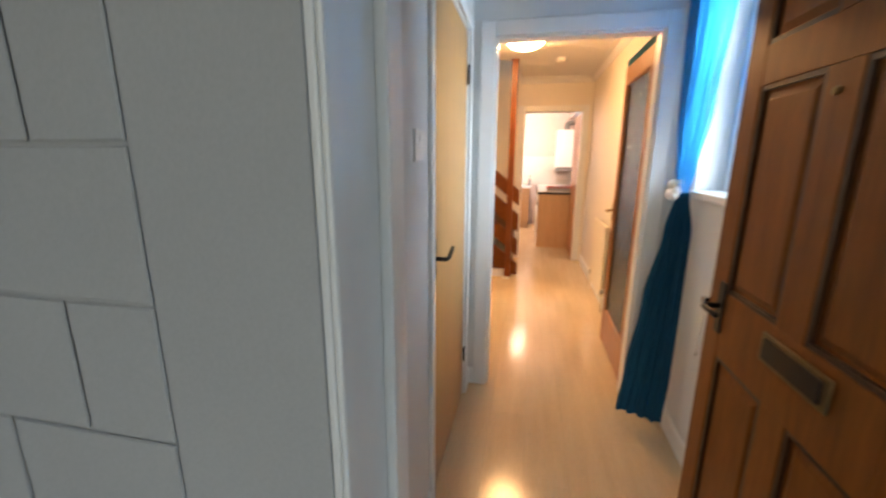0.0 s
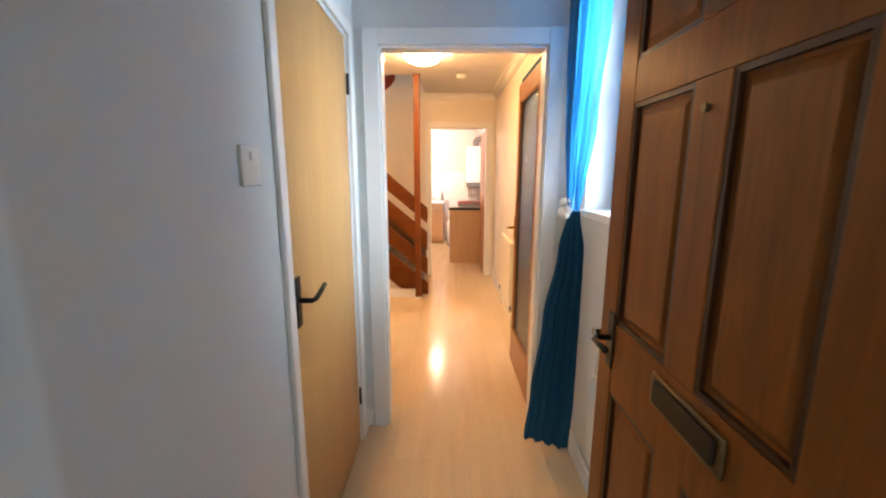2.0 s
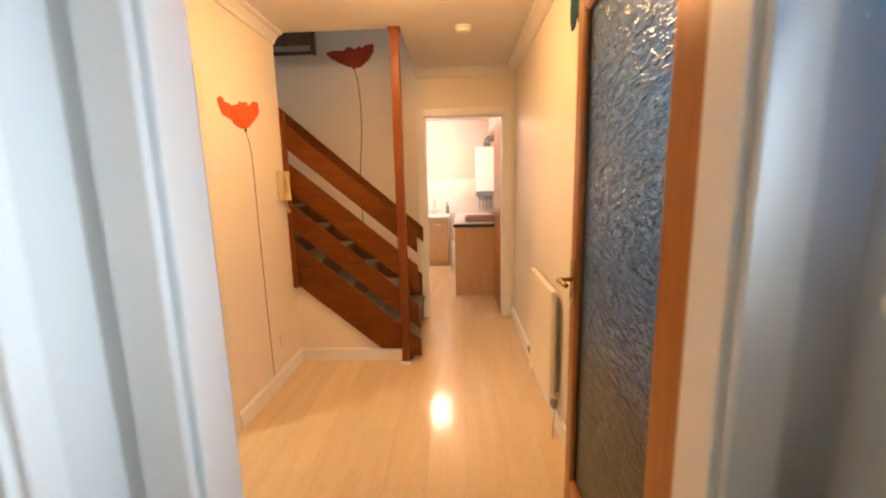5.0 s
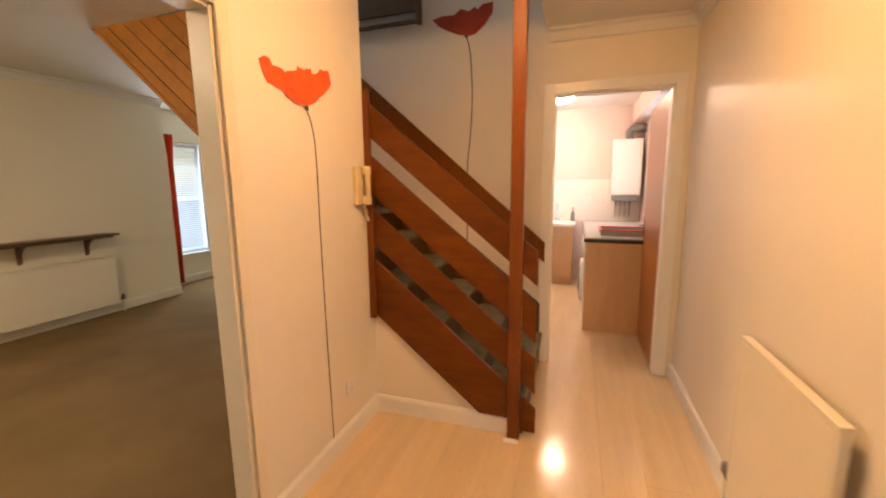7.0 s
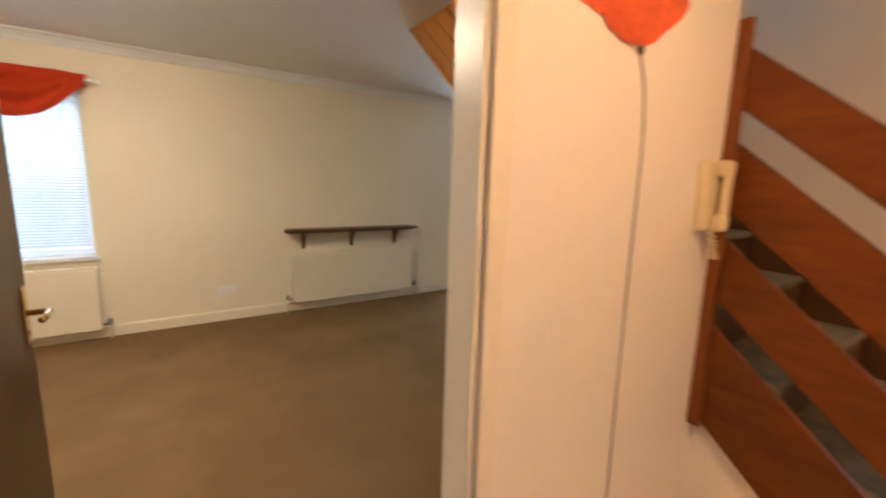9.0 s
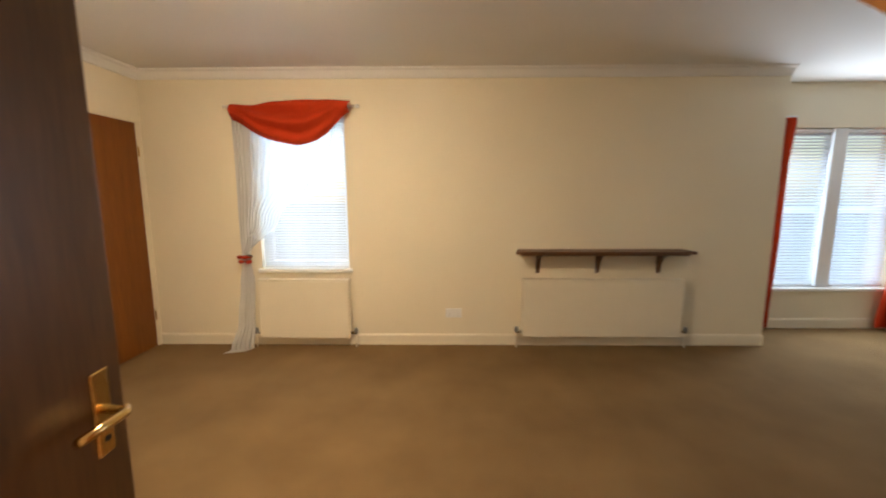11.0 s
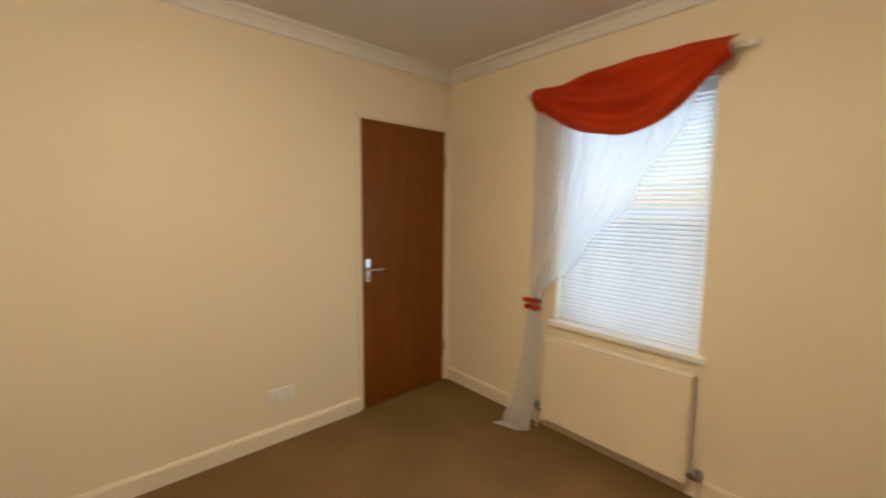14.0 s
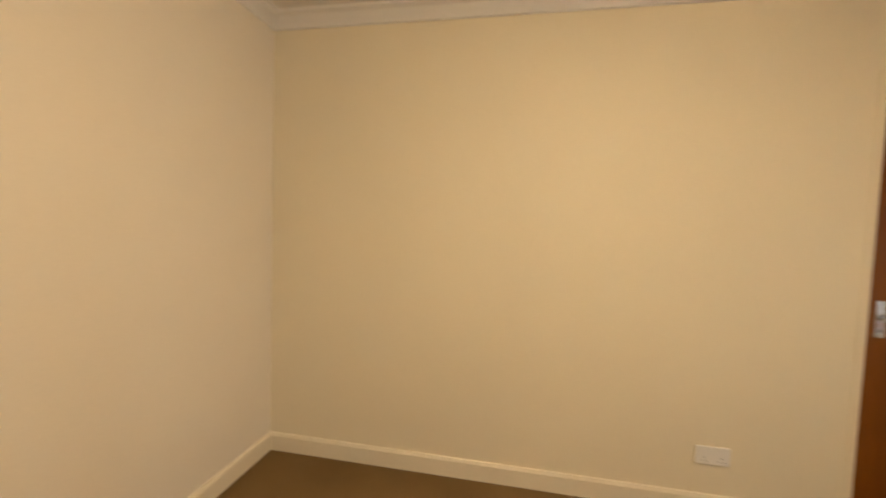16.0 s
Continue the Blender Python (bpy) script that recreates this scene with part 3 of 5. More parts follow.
lever(d, R @ Vector((-0.775, -0.04, 1.0)), R @ Vector((-0.665, -0.04, 1.005)), R.to_3x3() @ Vector((0, -1, 0)), M_BRASS)

# kitchen door, open along the cabinet
d = flush_door("door_kitchen", 0.738, 0.776, SB + 0.10, SB + 0.84, 1.965, M_TEAK, "flush orange-brown veneer door, open into the kitchen")
lever(d, (0.738, SB + 0.78, 1.0), (0.738, SB + 0.67, 1.0), (-1, 0, 0), M_CHROME)

# inner glazed door, open against the hall wall
d = thing("door_glazed", (0.73, 0.06, 0), "orange-brown wooden door with one tall pane of rippled obscure glass, open", "door", "", "structure")
gx0, gx1, gy0, gy1 = 0.717, 0.757, 0.115, 0.84
part("stile", box(gx0, gx1, gy0, gy0 + 0.115, 0.008, 1.985, 0.004), M_TEAK, d)
part("stile", box(gx0, gx1, gy1 - 0.062, gy1, 0.008, 1.985, 0.004), M_TEAK, d)
part("rail", box(gx0 + 0.001, gx1 - 0.001, gy0 + 0.115, gy1 - 0.062, 1.875, 1.985, 0.004), M_TEAK, d)
part("rail", box(gx0 + 0.001, gx1 - 0.001, gy0 + 0.115, gy1 - 0.062, 0.008, 0.26, 0.004), M_TEAK, d)
part("pane", box(gx0 + 0.017, gx1 - 0.017, gy0 + 0.11, gy1 - 0.057, 0.255, 1.88), M_OBSCURE, d, "rippled obscure glass pane")
for y in (gy0 + 0.115, gy1 - 0.070):
    part("bead", box(gx0 + 0.004, gx0 + 0.016, y, y + 0.008, 0.27, 1.865, 0.002), M_TEAK, d)
for z in (0.262, 1.866):
    part("bead", box(gx0 + 0.004, gx0 + 0.016, gy0 + 0.124, gy1 - 0.072, z, z + 0.008, 0.002), M_TEAK, d)
lever(d, (gx0, gy1 - 0.032, 1.02), (gx0, gy1 - 0.13, 1.024), (-1, 0, 0), M_BRASS)
for z in (0.3, 1.0, 1.7):
    part("hinge", box(0.712, 0.722, 0.085, 0.122, z, z + 0.1, 0.002), M_OLDBRASS, d)
tr = thing("pelmet", (0.83, 0.75, 2.05), "dark teal scalloped pelmet over the hall window", "pelmet")
pts = [(0.16, 2.14), (1.36, 2.14), (1.36, 2.05)]
for i in range(12):
    pts += [(1.335 - i * 0.1, 2.0), (1.285 - i * 0.1, 2.0), (1.26 - i * 0.1, 2.05)]
part("cloth", prism(pts, "x", XR - 0.034, XR - 0.028), M_TEAL, tr)
part("board", box(XR - 0.034, XR, 0.15, 1.37, 2.141, 2.153), M_TRIM, tr)


# front door: six raised panels, swung in
def front_door():
    d = thing("door_front", (0.70, -1.70, 0), "varnished brown hardwood front door with six raised panels, open inward, letter box and peephole", "door", "", "structure")
    x0, x1 = 0.692, 0.736
    ya, yb = -1.70, -0.905
    w = yb - ya
    stile, hung, mull = 0.09, 0.13, 0.10
    za, zb, zc, zd, ze, zf, zg = 0.012, 0.235, 0.80, 1.0, 1.575, 1.675, 1.985
    part("stile", box(x0, x1, ya, ya + hung, za, zg, 0.003), M_MAHOG, d)
    part("stile", box(x0, x1, yb - stile, yb, za, zg, 0.003), M_MAHOG, d)
    ym = yb - stile - 0.25
    for z0, z1 in ((za, zb), (zc, zd), (ze, zf), (zg - 0.105, zg)):
        part("rail", box(x0 + 0.0006, x1 - 0.0006, ya + hung, yb - stile, z0, z1, 0.002), M_MAHOG, d)
    for z0, z1 in ((zb, zc), (zd, ze), (zf, zg - 0.105)):
        part("mullion", box(x0 + 0.0004, x1 - 0.0004, ym - mull, ym, z0, z1, 0.002), M_MAHOG, d)
        for p, q in ((ym, yb - stile), (ya + hung, ym - mull)):
            bm = bmesh.new()
            c = [(x0 + 0.014, 0.0), (x0 + 0.016, 0.020), (x0 + 0.008, 0.036), (x0 + 0.007, 0.039)]
            rings = []
            for x, i in c:
                rings.append([bm.verts.new((x, a, b)) for a, b in ((p + i, z0 + i), (q - i, z0 + i), (q - i, z1 - i), (p + i, z1 - i))])
            for u, v in zip(rings, rings[1:]):
                for k in range(4):
                    bm.faces.new((u[k], u[(k + 1) % 4], v[(k + 1) % 4], v[k]))
            bm.faces.new(rings[-1])
            back = [bm.verts.new((x1 - 0.012, v.co.y, v.co.z)) for v in rings[0]]
            for k in range(4):
                bm.faces.new((rings[0][(k + 1) % 4], rings[0][k], back[k], back[(k + 1) % 4]))
            bm.faces.new(back[::-1])
            bmesh.ops.recalc_face_normals(bm, faces=bm.faces[:])
            pn = part("panel", bm, M_MAHOG, d)
            # Panel mouldings coloured near-black, which paints in their shadow lines.
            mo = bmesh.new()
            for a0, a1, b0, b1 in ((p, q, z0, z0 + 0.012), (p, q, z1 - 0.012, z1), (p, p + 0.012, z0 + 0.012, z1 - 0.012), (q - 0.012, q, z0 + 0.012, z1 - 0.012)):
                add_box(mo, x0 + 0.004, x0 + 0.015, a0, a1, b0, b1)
            part("moulding", mo, M_DARKWOOD_SHADE, pn)
    yl = -1.335
    lb = part("letter_box", box(x0 - 0.008, x0 - 0.001, yl - 0.118, yl + 0.118, 0.902, 0.978, 0.004), M_OLDBRASS, d, "aged metal letter box with a black flap")
    part("flap", box(x0 - 0.014, x0 - 0.008, yl - 0.10, yl + 0.10, 0.914, 0.966, 0.003), M_BLACKMETAL, lb)
    part("peephole", cyl((x0 - 0.008, -1.29, 1.52), (x0 + 0.001, -1.29, 1.52), 0.008, 20), M_OLDBRASS, d)
    lever(d, (x0, -0.985, 0.955), (x0, -1.073, 0.955), (-1, 0, 0), M_BLACKMETAL)
    part("knob", lathe([(0.012, 0.0), (0.012, 0.02)], (x0 - 0.03, -0.95, 0.95), 12), M_CHROME, d)
    for z in (0.2, 1.0, 1.72):
        part("hinge", cyl((x0 - 0.004, ya - 0.008, z), (x0 - 0.004, ya - 0.008, z + 0.1), 0.008), M_BLACKMETAL, d)
    part("weather_bar", box(x0 - 0.03, x0 - 0.001, ya + 0.03, yb - 0.03, 0.05, 0.095, 0.006), M_DARKWOOD_SHADE, d)


front_door()


# ---- windows ----
def window(name, axis, face, out, a0, a1, z0, z1, depth, mull, label, sill=0.0):
    """Frame, sash bars and panes; face: the room face of the wall; out: towards the outside."""
    d0, d1 = face + out * (depth - 0.06), face + out * depth
    th = thing(name, (face, a0, z0) if axis == "x" else (a0, face, z0), label, "window", "", "structure")

    def bar(p, q, s, t, e0, e1, bev=0.004):
        return box(min(e0, e1), max(e0, e1), p, q, s, t, bev) if axis == "x" else box(p, q, min(e0, e1), max(e0, e1), s, t, bev)
    f = 0.05
    fr = part("window_frame", bar(a0, a0 + f, z0, z1, d0, d1), M_UPVC, th)
    part("frame_side", bar(a1 - f, a1, z0, z1, d0, d1), M_UPVC, fr)
    part("frame_head", bar(a0 + f, a1 - f, z1 - f, z1, d0, d1), M_UPVC, fr)
    part("frame_foot", bar(a0 + f, a1 - f, z0, z0 + f, d0, d1), M_UPVC, fr)
    zm = (z0 + z1) / 2
    part("meeting_rail", bar(a0 + f, a1 - f, zm - 0.025, zm + 0.025, d0 + out * 0.006, d1 - out * 0.006), M_UPVC, fr)
    for a in mull:
        part("mullion", bar(a - 0.035, a + 0.035, z0 + f, z1 - f, d0 - out * 0.004, d1 + out * 0.004), M_UPVC, fr)
    for s, t in ((z0 + f, zm - 0.025), (zm + 0.025, z1 - f)):
        pn = part("pane", bar(a0 + f, a1 - f, s, t, (d0 + d1) / 2 - 0.003, (d0 + d1) / 2 + 0.003, 0), M_GLASS, th)
        pn.visible_shadow = False
    if sill:
        part("window_sill", bar(a0 - 0.03, a1 + 0.03, z0 - 0.032, z0 + 0.002, face - out * sill, d0, 0.006), M_TRIM, th)
    return th


window("window_living", "x", LX0, -1, -0.50, 0.29, 0.71, 2.06, 0.18, (), "white framed sash window behind a blind", 0.03)
wr = window("window_recess", "x", -5.17, -1, 4.42, 5.62, 0.42, 2.0, 0.14, (4.98,), "white framed double window in the recess", 0.03)
part("centre_post", box(-5.245, -5.185, 4.922, 5.058, 0.425, 1.998, 0.006), M_UPVC, wr, "broad white centre post")
window("window_porch", "x", PR, 1, -0.72, -0.16, 1.24, 2.22, 0.18, (), "white framed porch window, bright daylight behind", 0.025)
window("window_hall", "x", XR, 1, 0.22, 1.28, 0.77, 2.03, 0.18, (), "white framed hall window behind a blind", 0.02)
window("window_kitchen", "x", 1.0, 1, 4.55, 5.75, 1.1, 2.1, 0.18, (), "white framed kitchen window", 0.02)
# Unseen landing window, added so that daylight reaches the stairs.
window("window_landing_added", "x", -3.1, -1, 2.5, 3.2, 3.2, 4.3, 0.08, (), "unseen white framed landing window, added for daylight", 0.0)


def blind(name, x, a0, a1, z0, z1, pitch, label, tilt):
    """A Venetian blind: head rail, slats that share one mesh, bottom rail and two cords."""
    th = thing(name, (x, (a0 + a1) / 2, z1), label, "blind")
    part("head_rail", box(x - 0.018, x + 0.018, a0, a1, z1 - 0.03, z1, 0.003), M_UPVC, th)
    part("bottom_rail", box(x - 0.013, x + 0.013, a0, a1, z0, z0 + 0.014, 0.003), M_UPVC, th)
    for a in (a0 + (a1 - a0) * 0.15, a0 + (a1 - a0) * 0.85):
        part("cord", cyl((x, a, z0), (x, a, z1 - 0.03), 0.0012, 6), M_UPVC, th)
    me = bpy.data.meshes.new("slat")
    bm = bmesh.new()
    w = 0.0125
    rings = []
    for s in (-1, -0.33, 0.33, 1):
        rings.append([bm.verts.new((s * w, a, 0.0022 * (1 - s * s))) for a in (a0 - (a0 + a1) / 2, a1 - (a0 + a1) / 2)])
    for u, v in zip(rings, rings[1:]):
        bm.faces.new((u[0], u[1], v[1], v[0]))
    bm.to_mesh(me)
    bm.free()
    me.materials.append(M_SLAT)
    n = int((z1 - 0.035 - z0 - 0.02) / pitch)
    for i in range(n):
        ob = new("slat", me)
        ob.parent = th
        ob.location = (0, 0, z0 + 0.025 + i * pitch - z1)
        ob.rotation_euler = (0, radians(tilt + random.uniform(-2, 2)), 0)
    return th


blind("venetian_blind", XR + 0.04, 0.23, 1.27, 0.785, 2.02, 0.026, "white slatted Venetian blind, lowered in the hall window", -55)
blind("venetian_blind", LX0 - 0.035, -0.49, 0.28, 0.72, 2.05, 0.024, "white slatted Venetian blind, lowered in the window", 45)
blind("venetian_blind", -5.17 - 0.045, 4.43, 4.915, 0.435, 1.99, 0.030, "white slatted Venetian blind, lowered in the recess window", 50)
blind("venetian_blind", -5.17 - 0.045, 5.065, 5.61, 0.435, 1.99, 0.030, "white slatted Venetian blind, lowered in the recess window", 50)


# ---- stairs ----
SLOPE, NEW = 0.84, -0.12


def line_z(z, x):
    return z + SLOPE * (NEW - x)


def rake(z0, z1, xa, xb):
    return [(xa, line_z(z0, xa)), (xb, line_z(z0, xb)), (xb, line_z(z1, xb)), (xa, line_z(z1, xa))]


def staircase():
    st = thing("staircase", (-0.5, SF + 0.5, 0), "open stained pine staircase with worn grey-green carpet on the treads", "staircase")
    going, rise = 0.2275, 0.19
    for i in range(12):
        x = -0.055 - i * going
        z = rise * (i + 1) + 0.05
        part("tread", box(x - going - 0.02, x + 0.018, SF + 0.05, SB - 0.022, z - 0.032, z, 0.008), M_STAIRCARPET, st)
        part("riser", box(x - 0.018, x, SF + 0.052, SB - 0.023, z - rise if i else 0.001, z - 0.032, 0), M_WALNUT, st)
    part("wall_string", prism([(-2.72, 2.43), (-2.72, 2.60), (-0.30, 0.66), (-0.06, 0.46), (-0.06, 0.002), (-0.12, 0.002)], "y", SB - 0.02, SB - 0.004), M_WALNUT, st, "dark brown board along the wall beside the treads")
    part("newel_post", box(-0.128, -0.064, SF - 0.035, SF + 0.018, 0.0, CEIL - 0.001, 0.004), M_NEWEL, st, "square red-brown newel post up to the ceiling")
    part("newel_collar", box(-0.138, -0.054, SF - 0.044, SF + 0.027, CEIL - 0.016, CEIL - 0.002, 0.003), M_NEWEL, st)
    part("newel_foot", box(-0.145, -0.064, SF - 0.05, SF - 0.036, 0.0, 0.022, 0.003), M_TRIM, st)
    part("end_post", box(XL + 0.001, XL + 0.036, SF - 0.006, SF + 0.018, 0.60, 1.875, 0.003), M_NEWEL, st)
    y0, y1 = SF + 0.02, SF + 0.042
    for z0, z1 in ((0.958, 1.135), (0.655, 0.862), (0.370, 0.566)):
        bm = prism(rake(z0, z1, XL + 0.002, 0.008), "y", y0, y1)
        bmesh.ops.bevel(bm, geom=bm.edges[:], offset=0.003, segments=2, affect="EDGES")
        part("rail_board", bm, M_STAIR, st, "wide red-brown pine board")
    part("string_board", prism([(XL + 0.002, 0.638), (-0.292, 0.102), (-0.066, 0.102), (-0.066, 0.04), (0.014, 0.04), (0.014, 0.170), (XL + 0.002, 0.966)], "y", y0, y1), M_STAIR, st)
    bm = prism([(-1.95, 0.934 + 0.875 * 1.91), (-0.036, 0.934), (-0.036, 0.784), (-1.95, 0.784 + 0.875 * 1.91)], "y", SB - 0.028, SB - 0.004)
    part("wall_rail_board", bm, M_SAPELE, st, "dark pine board fixed along the wall")
    lb = part("landing_board", box(-1.9, -1.02, SB - 0.06, SB - 0.035, 2.645, 2.79, 0.004), M_WALNUT, st)
    part("landing_rail", box(-1.9, -1.02, SB - 0.06, SB - 0.035, 2.562, 2.592, 0.004), M_WALNUT, lb)
    part("landing_post", box(-1.02, -0.985, SB - 0.065, SB - 0.004, 2.562, 2.79, 0.004), M_WALNUT, lb)
    part("landing_bracket", box(-1.85, -1.8, SB - 0.036, SB - 0.004, 2.562, 2.79, 0.004), M_WALNUT, lb)
    return st


staircase()
structure("wall_stair_end", slab("x", LX1, XL, SF, SB, 0, 0.62), M_HALL, "cream wall below the stairs", "wall")
structure("wall_stair_back", prism([(LX1, 0.8), (LX1, 2.57), (-2.95, 2.57), (-2.95, 2.40)], "y", SB, SB + 0.04), M_HALL, "cream wall behind the stairs", "wall")
structure("wall_landing_back", slab("y", SB, SB + 0.1, -3.2, LX1, CEIL + 0.17, 4.7), M_HALL, "cream painted landing wall", "wall")


# ---- diagonal pine cladding round the stairs in the living room ----
def cladding(th, outline, y0, y1, width=0.098, gap=0.005):
    nx, nz = 0.867 / math.hypot(0.867, 1), 1 / math.hypot(0.867, 1)
    vals = [nx * a + nz * b for a, b in outline]
    c = min(vals)
    while c < max(vals):
        poly = clip(clip(outline, nx, nz, c + width - gap), -nx, -nz, -(c + gap * 0.2))
        if len(poly) > 2:
            part("board", prism(poly, "y", y0, y1), M_CLAD, th)
        c += width


def soffit_z(x):
    return 2.359 - 0.867 * (x + 2.875)


cl = thing("stair_cladding", (-2.0, SF - 0.02, soffit_z(-2.0)), "varnished orange pine boards laid aslant along the stairs", "cladding")
tri = [(-2.94, CEIL + 0.018), (LX1 - 0.002, soffit_z(LX1)), (LX1 - 0.002, CEIL + 0.018)]
part("backing", prism(tri, "y", SF - 0.008, SF), M_CLADGAP, cl)
cladding(cl, tri, SF - 0.026, SF - 0.0085)
part("edge_trim", prism([(-2.94, CEIL + 0.016), (-2.90, CEIL + 0.016), (LX1 - 0.003, soffit_z(LX1) + 0.03), (LX1 - 0.003, soffit_z(LX1))], "y", SF - 0.034, SF - 0.0265), M_CLAD, cl)
part("soffit", prism([(-2.94, CEIL + 0.016), (LX1 - 0.003, soffit_z(LX1)), (LX1 - 0.003, soffit_z(LX1) + 0.02), (-2.92, CEIL + 0.017)], "y", SF + 0.001, SB + 0.03), M_CLAD, cl)

bx = thing("stair_box", (-1.6, 2.8, 0), "low varnished pine boarded box with a grey top", "boxed-in cupboard")
bx0, bx1, by0, by1, bz = -2.06, LX1 - 0.004, SF - 0.02, SB + 0.03, 0.875
part("carcass", box(bx0 + 0.02, bx1, by0 + 0.018, by1, 0.001, bz - 0.021), M_CLADGAP, bx)
cladding(bx, [(bx0, 0.001), (bx1, 0.001), (bx1, bz - 0.02), (bx0, bz - 0.02)], by0, by0 + 0.0175)
for i in range(10):
    part("board", box(bx0 + 0.001, bx0 + 0.0195, by0 + 0.02 + i * 0.104, by0 + 0.02 + i * 0.104 + 0.099, 0.002, bz - 0.022), M_CLAD, bx)
part("top", box(bx0 - 0.004, bx1, by0 + 0.022, by1, bz - 0.02, bz, 0.003), M_BOXTOP, bx, "plain grey top")
part("top_edging", box(bx0 - 0.006, bx1, by0 - 0.012, by0 + 0.021, bz - 0.024, bz + 0.003, 0.003), M_CLAD, bx)


# ---- wall stickers: poppies ----
def jag(points, n, amp, seed):
    """An outline with a slightly ragged edge."""
    rng = random.Random(seed)
    out = []
    for i, (a, b) in enumerate(points):
        c, e = points[(i + 1) % len(points)]
        for k in range(n):
            s = k / n
            j = amp if k else 0
            out.append((a + (c - a) * s + rng.uniform(-j, j), b + (e - b) * s + rng.uniform(-j, j)))
    return out


def poppy(name, axis, face, out, petals, stem, m, label, w, at):
    th = thing(name, at, label, "wall sticker", "poppy stickers on the walls")
    for i, pl in enumerate(petals):
        f0 = face + out * (0.0008 + 0.0012 * i)
        part("petal", prism(jag(pl, 3, 0.003, i), axis, f0, f0 + out * 0.001), m, th)
    pts = []
    for i in range(len(stem) - 1):
        p0, p1, p2, p3 = stem[max(i - 1, 0)], stem[i], stem[i + 1], stem[min(i + 2, len(stem) - 1)]
        for k in range(6):
            s = k / 6
            pts.append(tuple(0.5 * (2 * p1[j] + (p2[j] - p0[j]) * s + (2 * p0[j] - 5 * p1[j] + 4 * p2[j] - p3[j]) * s * s + (3 * p1[j] - p0[j] - 3 * p2[j] + p3[j]) * s ** 3) for j in (0, 1)))
    pts.append(stem[-1])
    left = [(a - w, b) for a, b in pts]
    right = [(a + w, b) for a, b in pts]
    part("stem", prism(left + right[::-1], axis, face + out * 0.0006, face + out * 0.0014), M_STEM, th)
    bud = [(pts[0][0] + 0.016 * math.cos(t * math.pi / 4), pts[0][1] + 0.012 * math.sin(t * math.pi / 4)) for t in range(8)]
    part("bud", prism(bud, axis, face + out * 0.0045, face + out * 0.0055), M_STEM, th)
    return th


poppy("poppy_sticker", "x", XL, 1,
      [[(1.588, 1.825), (1.618, 1.844), (1.647, 1.841), (1.657, 1.82), (1.68, 1.822), (1.71, 1.82), (1.741, 1.811), (1.731, 1.761), (1.70, 1.737), (1.66, 1.746), (1.623, 1.75), (1.612, 1.768), (1.597, 1.806)],
       [(1.914, 1.85), (1.948, 1.866), (1.959, 1.882), (1.987, 1.88), (2.012, 1.892), (2.031, 1.884), (2.041, 1.838), (2.013, 1.804), (1.96, 1.767), (1.902, 1.723), (1.872, 1.718), (1.876, 1.79), (1.891, 1.826)],
       [(1.738, 1.822), (1.773, 1.828), (1.799, 1.841), (1.801, 1.861), (1.82, 1.851), (1.851, 1.854), (1.889, 1.868), (1.896, 1.849), (1.918, 1.849), (1.917, 1.798), (1.902, 1.743), (1.872, 1.711), (1.824, 1.703), (1.783, 1.703), (1.726, 1.717), (1.701, 1.743), (1.715, 1.787)],
       [(1.701, 1.743), (1.76, 1.765), (1.80, 1.73), (1.85, 1.715), (1.824, 1.703), (1.783, 1.703), (1.726, 1.717)]],
      [(1.846, 1.696), (1.873, 1.646), (1.892, 1.568), (1.898, 1.44), (1.896, 1.13), (1.899, 0.65), (1.908, 0.102)], M_ORANGE,
      "orange poppy wall sticker on a long dark stem", 0.0038, (XL, 1.86, 0.1))
poppy("poppy_sticker", "y", SB, -1,
      [[(-0.901, 2.585), (-0.829, 2.602), (-0.735, 2.596), (-0.69, 2.56), (-0.66, 2.50), (-0.65, 2.445), (-0.713, 2.461), (-0.798, 2.499), (-0.864, 2.539)],
       [(-0.573, 2.60), (-0.519, 2.644), (-0.443, 2.647), (-0.447, 2.575), (-0.506, 2.501), (-0.574, 2.447), (-0.63, 2.443), (-0.61, 2.52)],
       [(-0.745, 2.59), (-0.683, 2.631), (-0.619, 2.607), (-0.573, 2.634), (-0.545, 2.60), (-0.56, 2.52), (-0.60, 2.447), (-0.68, 2.45), (-0.73, 2.51)]],
      [(-0.64, 2.44), (-0.612, 2.32), (-0.598, 2.1), (-0.60, 1.9), (-0.615, 1.7), (-0.632, 1.53), (-0.636, 1.2), (-0.635, 0.86)], M_DKPOPPY,
      "dark red poppy wall sticker above the stairs", 0.004, (-0.64, SB, 0.86))


